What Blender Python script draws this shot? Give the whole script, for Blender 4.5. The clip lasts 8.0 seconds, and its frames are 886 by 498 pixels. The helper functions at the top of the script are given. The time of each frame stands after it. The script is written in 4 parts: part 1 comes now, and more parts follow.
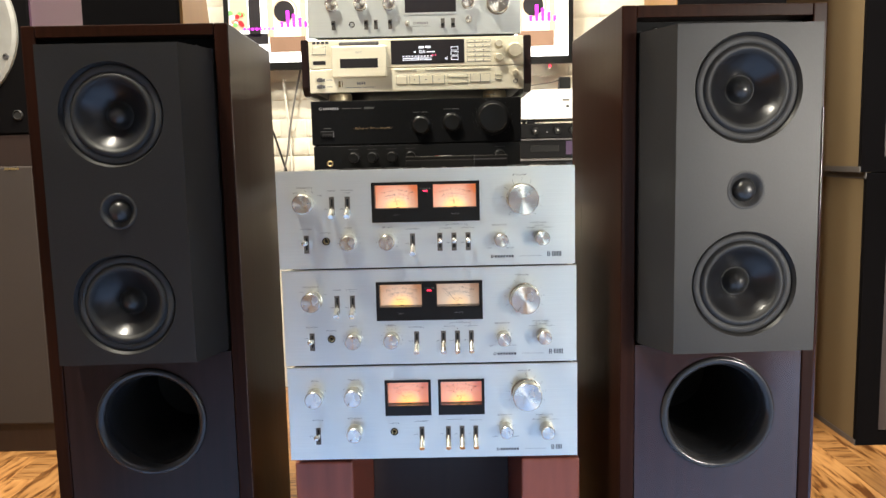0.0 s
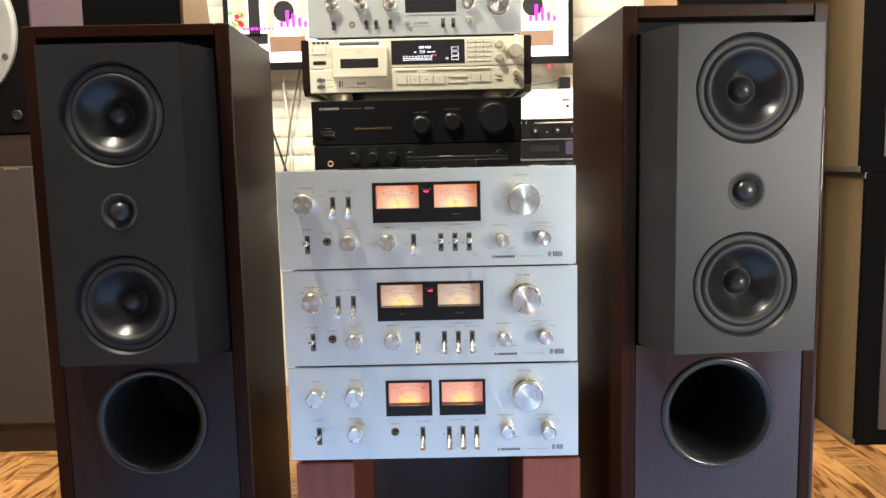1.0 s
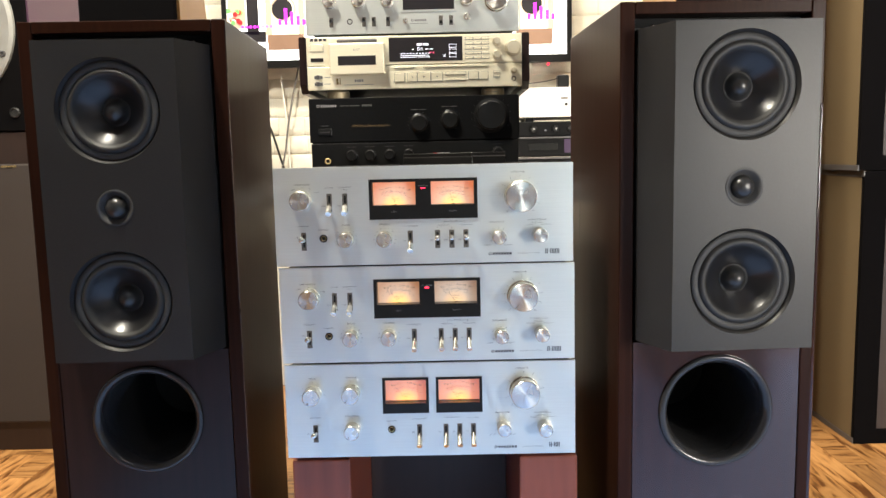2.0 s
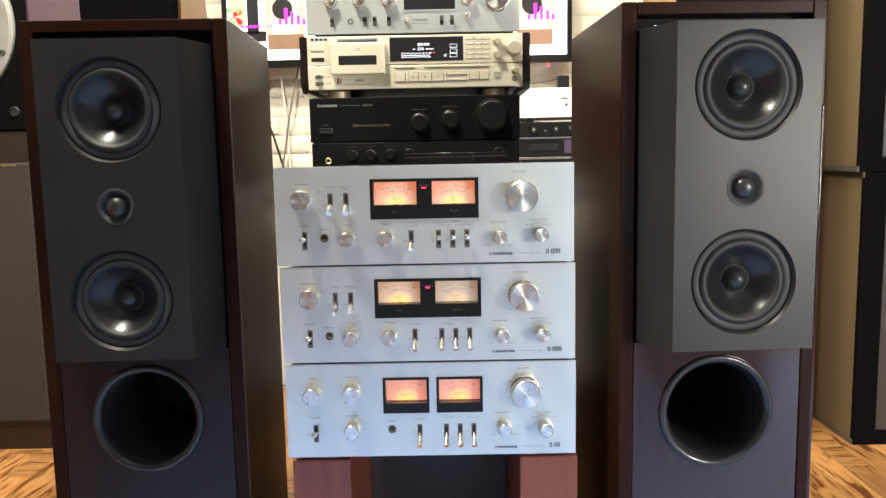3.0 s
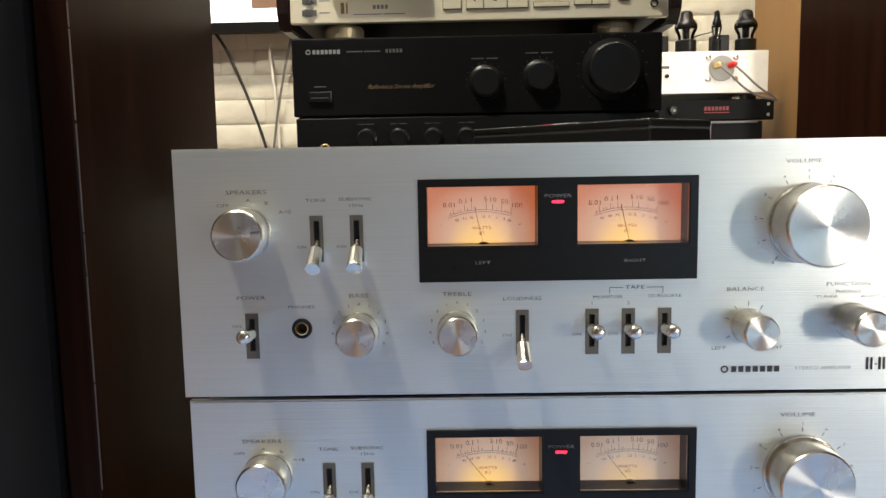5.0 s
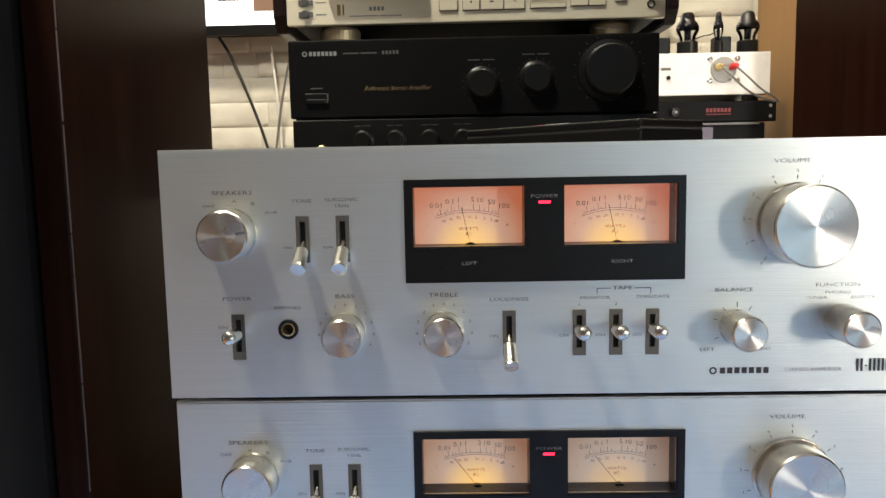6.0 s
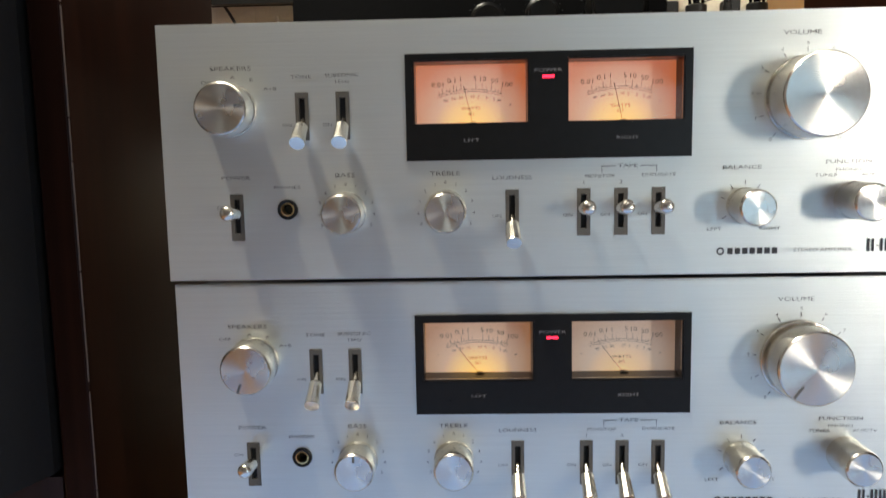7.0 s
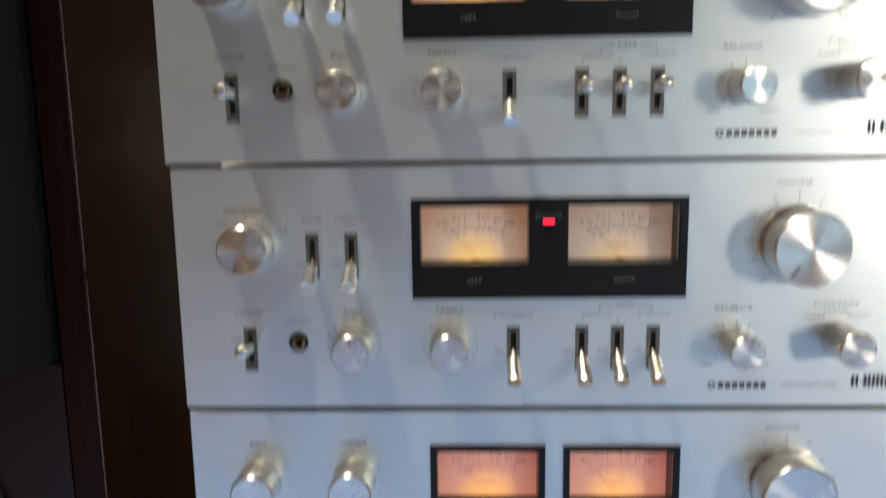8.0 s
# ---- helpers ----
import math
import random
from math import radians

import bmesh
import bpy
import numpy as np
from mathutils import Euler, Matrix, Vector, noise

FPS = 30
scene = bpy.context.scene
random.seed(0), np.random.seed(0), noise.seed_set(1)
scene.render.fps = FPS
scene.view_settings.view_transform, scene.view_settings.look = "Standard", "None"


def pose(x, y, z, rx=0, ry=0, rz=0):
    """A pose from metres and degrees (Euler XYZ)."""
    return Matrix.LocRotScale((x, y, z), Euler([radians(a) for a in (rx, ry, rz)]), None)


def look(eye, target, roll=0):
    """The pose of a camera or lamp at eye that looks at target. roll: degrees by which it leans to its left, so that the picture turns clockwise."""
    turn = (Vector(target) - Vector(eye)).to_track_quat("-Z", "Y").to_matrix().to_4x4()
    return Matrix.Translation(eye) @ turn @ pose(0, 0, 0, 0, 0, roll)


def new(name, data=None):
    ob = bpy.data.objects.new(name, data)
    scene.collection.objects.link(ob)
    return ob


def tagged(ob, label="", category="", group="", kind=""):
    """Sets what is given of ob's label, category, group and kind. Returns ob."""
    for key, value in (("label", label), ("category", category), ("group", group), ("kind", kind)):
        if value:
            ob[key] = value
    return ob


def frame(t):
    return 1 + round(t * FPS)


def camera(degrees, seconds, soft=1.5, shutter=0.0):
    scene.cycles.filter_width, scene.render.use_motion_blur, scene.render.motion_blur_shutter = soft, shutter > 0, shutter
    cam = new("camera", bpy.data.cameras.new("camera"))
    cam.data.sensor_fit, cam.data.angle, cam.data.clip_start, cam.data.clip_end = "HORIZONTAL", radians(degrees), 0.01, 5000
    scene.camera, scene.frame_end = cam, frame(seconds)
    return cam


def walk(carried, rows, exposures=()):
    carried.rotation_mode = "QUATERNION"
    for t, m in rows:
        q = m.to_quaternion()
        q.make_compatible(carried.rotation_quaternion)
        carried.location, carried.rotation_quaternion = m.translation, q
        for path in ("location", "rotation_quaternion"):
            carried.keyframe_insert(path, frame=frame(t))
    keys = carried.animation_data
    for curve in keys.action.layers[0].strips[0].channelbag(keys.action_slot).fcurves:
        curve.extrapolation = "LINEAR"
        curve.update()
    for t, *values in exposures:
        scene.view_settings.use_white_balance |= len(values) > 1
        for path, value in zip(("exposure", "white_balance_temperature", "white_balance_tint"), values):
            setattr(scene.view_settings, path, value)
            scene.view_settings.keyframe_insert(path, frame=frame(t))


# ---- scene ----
cam = camera(60.0, 8.0, shutter=0.5)
EXPOSURE = [(0, 0.15), (3.2, 0.15), (3.8, 0.05), (4.5, -0.40), (5.8, -0.56), (6.5, -0.60), (7.0, -0.55), (8.0, -0.60)]
PATH = [
    (0, (0.034, -1.079, 0.815), (0.014, 0.907, 0.576), -1.3),
    (0.5, (0.031, -1.078, 0.814), (0.013, 0.907, 0.575), -1.3),
    (1, (0.031, -1.079, 0.816), (0.014, 0.907, 0.576), -1.3),
    (1.5, (0.035, -1.077, 0.813), (0.018, 0.908, 0.572), -1.3),
    (3, (0.032, -1.076, 0.811), (0.019, 0.909, 0.571), -1.1),
    (3.2, (0.029, -1.07, 0.824), (0.016, 0.913, 0.565), -1.1),
    (3.5, (0.016, -0.978, 0.862), (0.004, 1.007, 0.613), -1.0),
    (3.6, (0.008, -0.914, 0.869), (-0.002, 1.07, 0.619), -1.0),
    (3.8, (-0.011, -0.771, 0.849), (-0.021, 1.212, 0.592), -0.9),
    (4, (-0.025, -0.646, 0.819), (-0.035, 1.337, 0.56), -1.0),
    (4.2, (-0.041, -0.521, 0.798), (-0.054, 1.463, 0.544), -1.0),
    (4.5, (-0.055, -0.445, 0.797), (-0.069, 1.54, 0.546), -1.0),
    (4.7, (-0.056, -0.423, 0.794), (-0.078, 1.563, 0.556), -1.0),
    (5.8, (-0.049, -0.416, 0.79), (-0.093, 1.57, 0.564), -1.1),
    (6, (-0.045, -0.417, 0.79), (-0.094, 1.57, 0.566), -1.1),
    (6.5, (-0.041, -0.416, 0.788), (-0.103, 1.57, 0.565), -1.2),
    (6.8, (-0.043, -0.422, 0.747), (-0.102, 1.567, 0.539), -1.0),
    (7, (-0.043, -0.417, 0.726), (-0.112, 1.568, 0.49), -1.1),
    (7.5, (-0.042, -0.421, 0.718), (-0.102, 1.566, 0.494), -1.1),
    (7.7, (-0.035, -0.423, 0.716), (-0.123, 1.561, 0.481), -1.0),
    (8, (-0.041, -0.421, 0.682), (-0.114, 1.55, 0.352), -0.9),
]
walk(cam, [(t, look(eye, target, roll)) for t, eye, target, roll in PATH], EXPOSURE)

# ---------- light ----------
world = bpy.data.worlds.new("world")
scene.world = world
world.use_nodes = True
sky = world.node_tree.nodes.new("ShaderNodeTexSky")
sky.sky_type, sky.sun_disc = "NISHITA", False
sky.sun_elevation, sky.sun_rotation = radians(40), radians(150)
world.node_tree.links.new(sky.outputs[0], world.node_tree.nodes["Background"].inputs[0])
world.node_tree.nodes["Background"].inputs[1].default_value = 0.06


def area_lamp(name, eye, target, w, h, watts, colour):
    lamp = bpy.data.lights.new(name, "AREA")
    lamp.shape, lamp.size, lamp.size_y = "RECTANGLE", w, h
    lamp.energy, lamp.color = watts, colour
    ob = new(name, lamp)
    ob.matrix_world = look(eye, target)
    return tagged(ob, kind="structure")


# daylight in the shop's front opening, in the side window, two unseen ceiling tubes, and added fill
area_lamp("daylight_front", (1.50, -3.58, 0.62), (1.50, 0, 0.62), 1.2, 0.9, 9.5, (0.36, 0.70, 1.0))
area_lamp("daylight_side", (2.30, -2.62, 0.90), (0.2, 0, 0.80), 0.45, 0.8, 110, (1.0, 0.94, 0.85))
area_lamp("tube_light_near", (-0.65, -0.40, 2.52), (-0.65, -0.40, 0), 0.06, 0.25, 76, (1.0, 0.93, 0.78))
area_lamp("tube_light_far", (0.0, 0.55, 2.52), (0.0, 0.85, 0), 1.8, 0.12, 84, (1.0, 0.90, 0.71))
area_lamp("tube_light_back", (0.3, -2.0, 2.52), (0.3, -2.0, 0), 1.2, 0.12, 4, (1.0, 0.97, 0.92))


# ---------- materials ----------
def mat(name, colour, rough=0.5, metal=0.0, vary=0.12, scale=(30, 30, 30), bump=0.0, bscale=None, rvary=0.08,
        emit=None, strength=0.0, spec=0.5, coat=0.0, aniso=0.0, colour2=None, big=2.0):
    """A principled surface with fine grain (scale) and a slow second variation."""
    m = bpy.data.materials.new(name)
    m.use_nodes = True
    nt = m.node_tree
    n, l = nt.nodes, nt.links
    b = n["Principled BSDF"]
    tc = n.new("ShaderNodeTexCoord")
    mp = n.new("ShaderNodeMapping")
    mp.inputs["Scale"].default_value = scale
    l.new(tc.outputs["Object"], mp.inputs[0])
    fine = n.new("ShaderNodeTexNoise")
    fine.inputs["Scale"].default_value = 1.0
    fine.inputs["Detail"].default_value = 6
    l.new(mp.outputs[0], fine.inputs[0])
    slow = n.new("ShaderNodeTexNoise")
    slow.inputs["Scale"].default_value = big
    slow.inputs["Detail"].default_value = 3
    l.new(tc.outputs["Object"], slow.inputs[0])
    add = n.new("ShaderNodeMath")
    add.operation = "MULTIPLY_ADD"
    add.inputs[1].default_value = 0.5
    l.new(slow.outputs[0], add.inputs[0])
    half = n.new("ShaderNodeMath")
    half.operation = "MULTIPLY"
    half.inputs[1].default_value = 0.5
    l.new(fine.outputs[0], half.inputs[0])
    l.new(half.outputs[0], add.inputs[2])
    ramp = n.new("ShaderNodeValToRGB")
    c2 = colour2 or tuple(min(1, c * (1 + vary)) for c in colour)
    ramp.color_ramp.elements[0].position, ramp.color_ramp.elements[1].position = 0.33, 0.67
    ramp.color_ramp.elements[0].color = (*[c * (1 - vary) for c in colour], 1)
    ramp.color_ramp.elements[1].color = (*c2, 1)
    l.new(add.outputs[0], ramp.inputs[0])
    l.new(ramp.outputs[0], b.inputs["Base Color"])
    rr = n.new("ShaderNodeMapRange")
    rr.inputs[3].default_value, rr.inputs[4].default_value = max(0.02, rough - rvary), min(1, rough + rvary)
    l.new(add.outputs[0], rr.inputs[0])
    l.new(rr.outputs[0], b.inputs["Roughness"])
    b.inputs["Metallic"].default_value = metal
    b.inputs["Specular IOR Level"].default_value = spec
    b.inputs["Coat Weight"].default_value = coat
    b.inputs["Coat Roughness"].default_value = 0.12
    b.inputs["Anisotropic"].default_value = aniso
    if bump:
        src = fine
        if bscale:
            mp2 = n.new("ShaderNodeMapping")
            mp2.inputs["Scale"].default_value = bscale
            l.new(tc.outputs["Object"], mp2.inputs[0])
            src = n.new("ShaderNodeTexNoise")
            src.inputs["Scale"].default_value = 1.0
            src.inputs["Detail"].default_value = 4
            l.new(mp2.outputs[0], src.inputs[0])
        bp = n.new("ShaderNodeBump")
        bp.inputs["Strength"].default_value = bump
        bp.inputs["Distance"].default_value = 0.002
        l.new(src.outputs[0], bp.inputs["Height"])
        l.new(bp.outputs[0], b.inputs["Normal"])
    if emit:
        b.inputs["Emission Color"].default_value = (*emit, 1)
        b.inputs["Emission Strength"].default_value = strength
    return m


def spun(name):
    """Spun aluminium face: fine rings about the knob's axis, with a rotating sheen."""
    m = mat(name, (0.81, 0.78, 0.71), 0.26, 1.0, 0.04)
    n, l = m.node_tree.nodes, m.node_tree.links
    b = n["Principled BSDF"]
    b.inputs["Anisotropic"].default_value = 0.85
    tan = n.new("ShaderNodeTangent")
    tan.direction_type, tan.axis = "RADIAL", "Y"
    l.new(tan.outputs[0], b.inputs["Tangent"])
    return m


def dial_mat(name, pale, rim, glow, power, heat, paper=(0.42, 0.35, 0.29)):
    """A meter scale lit from a small bulb behind its lower edge."""
    m = bpy.data.materials.new(name)
    m.use_nodes = True
    n, l = m.node_tree.nodes, m.node_tree.links
    b = n["Principled BSDF"]
    b.inputs["Roughness"].default_value = 0.6
    tc = n.new("ShaderNodeTexCoord")
    dist = n.new("ShaderNodeVectorMath")
    dist.operation = "DISTANCE"
    dist.inputs[1].default_value = (0, 0, -0.0185)
    l.new(tc.outputs["Object"], dist.inputs[0])
    ramp = n.new("ShaderNodeValToRGB")
    e = ramp.color_ramp.elements
    e[0].position, e[0].color = 0.18, (*[c * heat for c in glow], 1)
    e[1].position, e[1].color = 1.0, (*rim, 1)
    k = e.new(0.38)
    k.color = (*[0.5 * (c * heat * 0.42 + p) for c, p in zip(glow, pale)], 1)
    k = e.new(0.62)
    k.color = (*pale, 1)
    mul = n.new("ShaderNodeMath")
    mul.operation = "MULTIPLY"
    mul.inputs[1].default_value = 25.0
    l.new(dist.outputs["Value"], mul.inputs[0])
    l.new(mul.outputs[0], ramp.inputs[0])
    l.new(ramp.outputs[0], b.inputs["Emission Color"])
    b.inputs["Emission Strength"].default_value = power
    b.inputs["Base Color"].default_value = (*paper, 1)
    return m


def glass(name, tint=(1, 1, 1), rough=0.02, ior=1.45):
    m = bpy.data.materials.new(name)
    m.use_nodes = True
    n, l = m.node_tree.nodes, m.node_tree.links
    n.remove(n["Principled BSDF"])
    out = n["Material Output"]
    tr, gl, mix, fr = (n.new(k) for k in ("ShaderNodeBsdfTransparent", "ShaderNodeBsdfGlossy", "ShaderNodeMixShader", "ShaderNodeFresnel"))
    tr.inputs[0].default_value = (*tint, 1)
    gl.inputs["Roughness"].default_value = rough
    fr.inputs[0].default_value = ior
    l.new(fr.outputs[0], mix.inputs[0])
    l.new(tr.outputs[0], mix.inputs[1])
    l.new(gl.outputs[0], mix.inputs[2])
    l.new(mix.outputs[0], out.inputs[0])
    return m


def veneer(name, dark, light, rough=0.42, spec=0.06):
    """Dark stained veneer with long upright grain."""
    m = mat(name, dark, rough, 0, 0.22, (120, 120, 3.0), 0.008, (220, 220, 5), colour2=light, spec=spec, coat=0.0)
    return m


def brushed(m, amount):
    """Brushing along the panel's width: reflections spread upright, across the scratches."""
    n, l = m.node_tree.nodes, m.node_tree.links
    up = n.new("ShaderNodeCombineXYZ")
    up.inputs[2].default_value = 1.0
    b = n["Principled BSDF"]
    b.inputs["Anisotropic"].default_value = amount
    l.new(up.outputs[0], b.inputs["Tangent"])
    return m


ALU = brushed(mat("brushed_aluminium", (0.71, 0.74, 0.705), 0.345, 0.80, 0.06, (14, 14, 1500), 0.11, (10, 10, 1800), big=3), 0.22)
ALU_WARM = mat("champagne_aluminium", (0.84, 0.78, 0.60), 0.40, 0.4, 0.05, (10, 10, 1200), 0.06, (10, 10, 1500), big=3)
KNOB = mat("turned_aluminium", (0.80, 0.76, 0.68), 0.22, 1.0, 0.03, (20, 2500, 20), 0.02)
SPUN = spun("spun_aluminium")
KNOB_GROOVE = mat("knob_groove", (0.10, 0.10, 0.10), 0.5)
SLOT_PLATE = mat("grey_slot_plate", (0.11, 0.10, 0.085), 0.45, 0.3)
BLACK = mat("black_plastic", (0.008, 0.008, 0.008), 0.30, vary=0.2, scale=(200, 200, 200), spec=0.24)
BLACK_METAL = mat("black_metal", (0.0055, 0.0055, 0.006), 0.50, 0.0, 0.2, (160, 160, 160), 0.06, spec=0.08)
DEEP = mat("recess_shade", (0.004, 0.004, 0.004), 0.8)
COVER = mat("grey_vinyl_cover", (0.09, 0.085, 0.085), 0.38, 0.2, 0.15, (260, 260, 260), 0.15)
INK = mat("black_ink", (0.03, 0.03, 0.035), 0.6)
INK_GREY = mat("grey_ink", (0.22, 0.22, 0.22), 0.6)
INK_DIM = mat("dim_grey_ink", (0.075, 0.075, 0.075), 0.6)
KNOB_WARM = mat("champagne_knob", (0.66, 0.60, 0.45), 0.40, 0.75, 0.04, (20, 1500, 20), 0.02)
EDGE_PALE = mat("pale_chip_highlight", (0.13, 0.09, 0.07), 0.6, 0, 0.2, (300, 300, 300))
INK_BROWN = mat("brown_ink", (0.09, 0.05, 0.035), 0.7)
INK_GOLD = mat("gold_ink", (0.26, 0.18, 0.09), 0.5, 0.3)
INK_RED = mat("red_ink", (0.16, 0.015, 0.015), 0.5)
LED_RED = mat("red_led", (0.6, 0.02, 0.03), 0.3, emit=(1.0, 0.02, 0.06), strength=5.0)
DISPLAY_WHITE = mat("display_segments", (0.6, 0.6, 0.65), 0.5, emit=(0.85, 0.88, 1.0), strength=1.6)
DISPLAY_RED = mat("display_red", (0.5, 0.05, 0.1), 0.5, emit=(1.0, 0.10, 0.25), strength=0.8)
DISPLAY_PURPLE = mat("display_purple", (0.03, 0.015, 0.04), 0.3, emit=(0.45, 0.16, 0.50), strength=0.04, big=12)
DARK_GLASS = mat("dark_display_glass", (0.02, 0.018, 0.02), 0.12, spec=0.5)
PANE = glass("meter_glass", rough=0.04, ior=1.22)
VENEER = veneer("rosewood_veneer", (0.0085, 0.0040, 0.0040), (0.018, 0.0078, 0.0074), 0.34, 0.30)
VENEER_SHEEN = veneer("rosewood_sheen_copy", (0.011, 0.0042, 0.0040), (0.036, 0.0140, 0.0128), 0.24)
VENEER_SHEEN.node_tree.nodes["Principled BSDF"].inputs["Coat Weight"].default_value = 1.0
VENEER_SHEEN.node_tree.nodes["Principled BSDF"].inputs["Coat IOR"].default_value = 1.55
VENEER_RED = veneer("brown_veneer_side", (0.0125, 0.0042, 0.0024), (0.027, 0.0090, 0.0048), 0.30, 0.09)
BAFFLE = mat("grey_satin_paint", (0.0135, 0.0130, 0.0130), 0.43, 0, 0.16, (350, 350, 350), 0.05, spec=0.36, big=9)
RUBBER = mat("rubber_surround", (0.016, 0.016, 0.016), 0.55, spec=0.4)
BASKET = mat("basket_ring", (0.036, 0.036, 0.036), 0.55, spec=0.3)
CONE = mat("polypropylene_cone", (0.010, 0.010, 0.011), 0.29, spec=0.5)
DOME = mat("soft_dome", (0.018, 0.018, 0.018), 0.30)
PORT = mat("glossy_port_plastic", (0.020, 0.020, 0.021), 0.22)
CHROME = mat("bright_screw", (0.7, 0.7, 0.7), 0.2, 1.0)
RED_WOOD = mat("mahogany_board", (0.17, 0.040, 0.024), 0.42, 0, 0.2, (60, 60, 5), 0.08, colour2=(0.23, 0.062, 0.036))
OAK = mat("honey_veneer", (0.140, 0.100, 0.054), 0.6, 0, 0.14, (700, 700, 700), 0.2, (420, 420, 420), colour2=(0.170, 0.125, 0.072), spec=0.2)
ORANGE_WOOD = mat("orange_veneer", (0.29, 0.145, 0.038), 0.5, 0, 0.12, (40, 40, 4), 0.05)
DARK_WOOD = mat("dark_brown_wood", (0.024, 0.013, 0.010), 0.45, 0, 0.25, (70, 70, 4), 0.1)
GRILLE = mat("taupe_grille_cloth", (0.038, 0.029, 0.025), 0.85, 0, 0.14, (900, 900, 900), 0.3, (700, 700, 700))
GRILLE_BLACK = mat("black_grille_cloth", (0.004, 0.0036, 0.004), 0.95, 0, 0.2, (900, 900, 900), 0.3, spec=0.04)
GREY_RING = mat("pale_grey_casting", (0.30, 0.30, 0.285), 0.5, 0.2)
WHITE_PAINT = mat("white_panel", (0.72, 0.71, 0.68), 0.4, 0.1)
WALL = mat("white_painted_stone", (0.75, 0.72, 0.62), 0.75, 0, 0.08, (60, 60, 60), 1.0, (24, 24, 24))
PLASTER = mat("plain_plaster", (0.20, 0.20, 0.21), 0.8, 0, 0.05, (8, 8, 8), 0.1)
CEILING = mat("ceiling_paint", (0.40, 0.40, 0.40), 0.8, 0, 0.04)
JOINT = mat("stone_joint", (0.66, 0.63, 0.54), 0.9, 0, 0.1, (80, 80, 80), 0.3)
SCREEN_WHITE = mat("screen_picture_white", (0.5, 0.5, 0.5), 0.3, emit=(1.0, 0.97, 0.92), strength=2.6)
SCREEN_TAN = mat("screen_picture_tan", (0.4, 0.3, 0.2), 0.3, emit=(0.85, 0.66, 0.48), strength=0.6)
SCREEN_PALE = mat("screen_picture_pale", (0.5, 0.4, 0.3), 0.3, emit=(1.0, 0.88, 0.76), strength=1.15)
SCREEN_BROWN = mat("screen_picture_brown", (0.2, 0.12, 0.08), 0.3, emit=(0.30, 0.18, 0.12), strength=0.45)
SCREEN_DARK = mat("screen_picture_dark", (0.02, 0.02, 0.02), 0.2, emit=(0.03, 0.02, 0.03), strength=0.5)
SCREEN_PURPLE = mat("screen_picture_purple", (0.4, 0.0, 0.4), 0.3, emit=(0.85, 0.05, 0.90), strength=2.2)
SCREEN_RED = mat("screen_picture_red", (0.4, 0.0, 0.0), 0.3, emit=(0.80, 0.05, 0.06), strength=1.0)
SCREEN_GREEN = mat("screen_picture_green", (0.1, 0.3, 0.1), 0.3, emit=(0.20, 0.42, 0.12), strength=0.9)
TUBE_GLASS = glass("smoky_tube_glass", (0.90, 0.90, 0.90))
TUBE_DARK = mat("tube_getter", (0.02, 0.02, 0.022), 0.12, 0.6)
CABLE = mat("black_cable", (0.015, 0.015, 0.015), 0.5)
CABLE_GREY = mat("grey_cable", (0.13, 0.125, 0.12), 0.5)
CABLE_WHITE = mat("white_cable", (0.70, 0.68, 0.62), 0.5)
RCA_RED = mat("red_plug", (0.55, 0.02, 0.02), 0.4)
GOLD = mat("gold_metal", (0.80, 0.60, 0.28), 0.28, 1.0)
FOOT_GOLD = mat("dull_gold_foot", (0.36, 0.30, 0.19), 0.42, 0.7)
BLUE_BOUNCE = mat("blue_bounce_sheet", (0.25, 0.41, 0.82), 0.7, 0, 0.15, (300, 300, 300), 0.2)
TV_TINT = mat("tv_tint_mauve", (0.060, 0.026, 0.050), 0.4, 0, 0.12, (6, 6, 6))


def floor_mat():
    """Honey laminate: each plank keeps its own tone and runs its grain along its length."""
    m = bpy.data.materials.new("honey_laminate")
    m.use_nodes = True
    n, l = m.node_tree.nodes, m.node_tree.links
    b = n["Principled BSDF"]
    info, tc = n.new("ShaderNodeObjectInfo"), n.new("ShaderNodeTexCoord")
    mp = n.new("ShaderNodeMapping")
    mp.inputs["Scale"].default_value = (4.5, 26, 26)
    off = n.new("ShaderNodeVectorMath")
    off.operation = "MULTIPLY_ADD"
    off.inputs[1].default_value = (1, 1, 1)
    sc = n.new("ShaderNodeMath")
    sc.operation = "MULTIPLY"
    sc.inputs[1].default_value = 37.0
    l.new(info.outputs["Random"], sc.inputs[0])
    l.new(tc.outputs["Object"], off.inputs[0])
    l.new(sc.outputs[0], off.inputs[2])
    l.new(off.outputs[0], mp.inputs[0])
    wv = n.new("ShaderNodeTexNoise")
    wv.inputs["Scale"].default_value, wv.inputs["Detail"].default_value = 1.4, 5
    wv.inputs["Distortion"].default_value = 1.6
    l.new(mp.outputs[0], wv.inputs[0])
    ramp = n.new("ShaderNodeValToRGB")
    e = ramp.color_ramp.elements
    e[0].position, e[0].color = 0.36, (0.115, 0.042, 0.012, 1)
    e[1].position, e[1].color = 0.62, (0.46, 0.235, 0.085, 1)
    k = e.new(0.47)
    k.color = (0.36, 0.17, 0.055, 1)
    l.new(wv.outputs[0], ramp.inputs[0])
    hsv = n.new("ShaderNodeHueSaturation")
    mr = n.new("ShaderNodeMapRange")
    mr.inputs[3].default_value, mr.inputs[4].default_value = 0.72, 1.22
    l.new(info.outputs["Random"], mr.inputs[0])
    l.new(mr.outputs[0], hsv.inputs["Value"])
    l.new(ramp.outputs[0], hsv.inputs["Color"])
    l.new(hsv.outputs[0], b.inputs["Base Color"])
    b.inputs["Roughness"].default_value = 0.32
    return m


FLOOR = floor_mat()


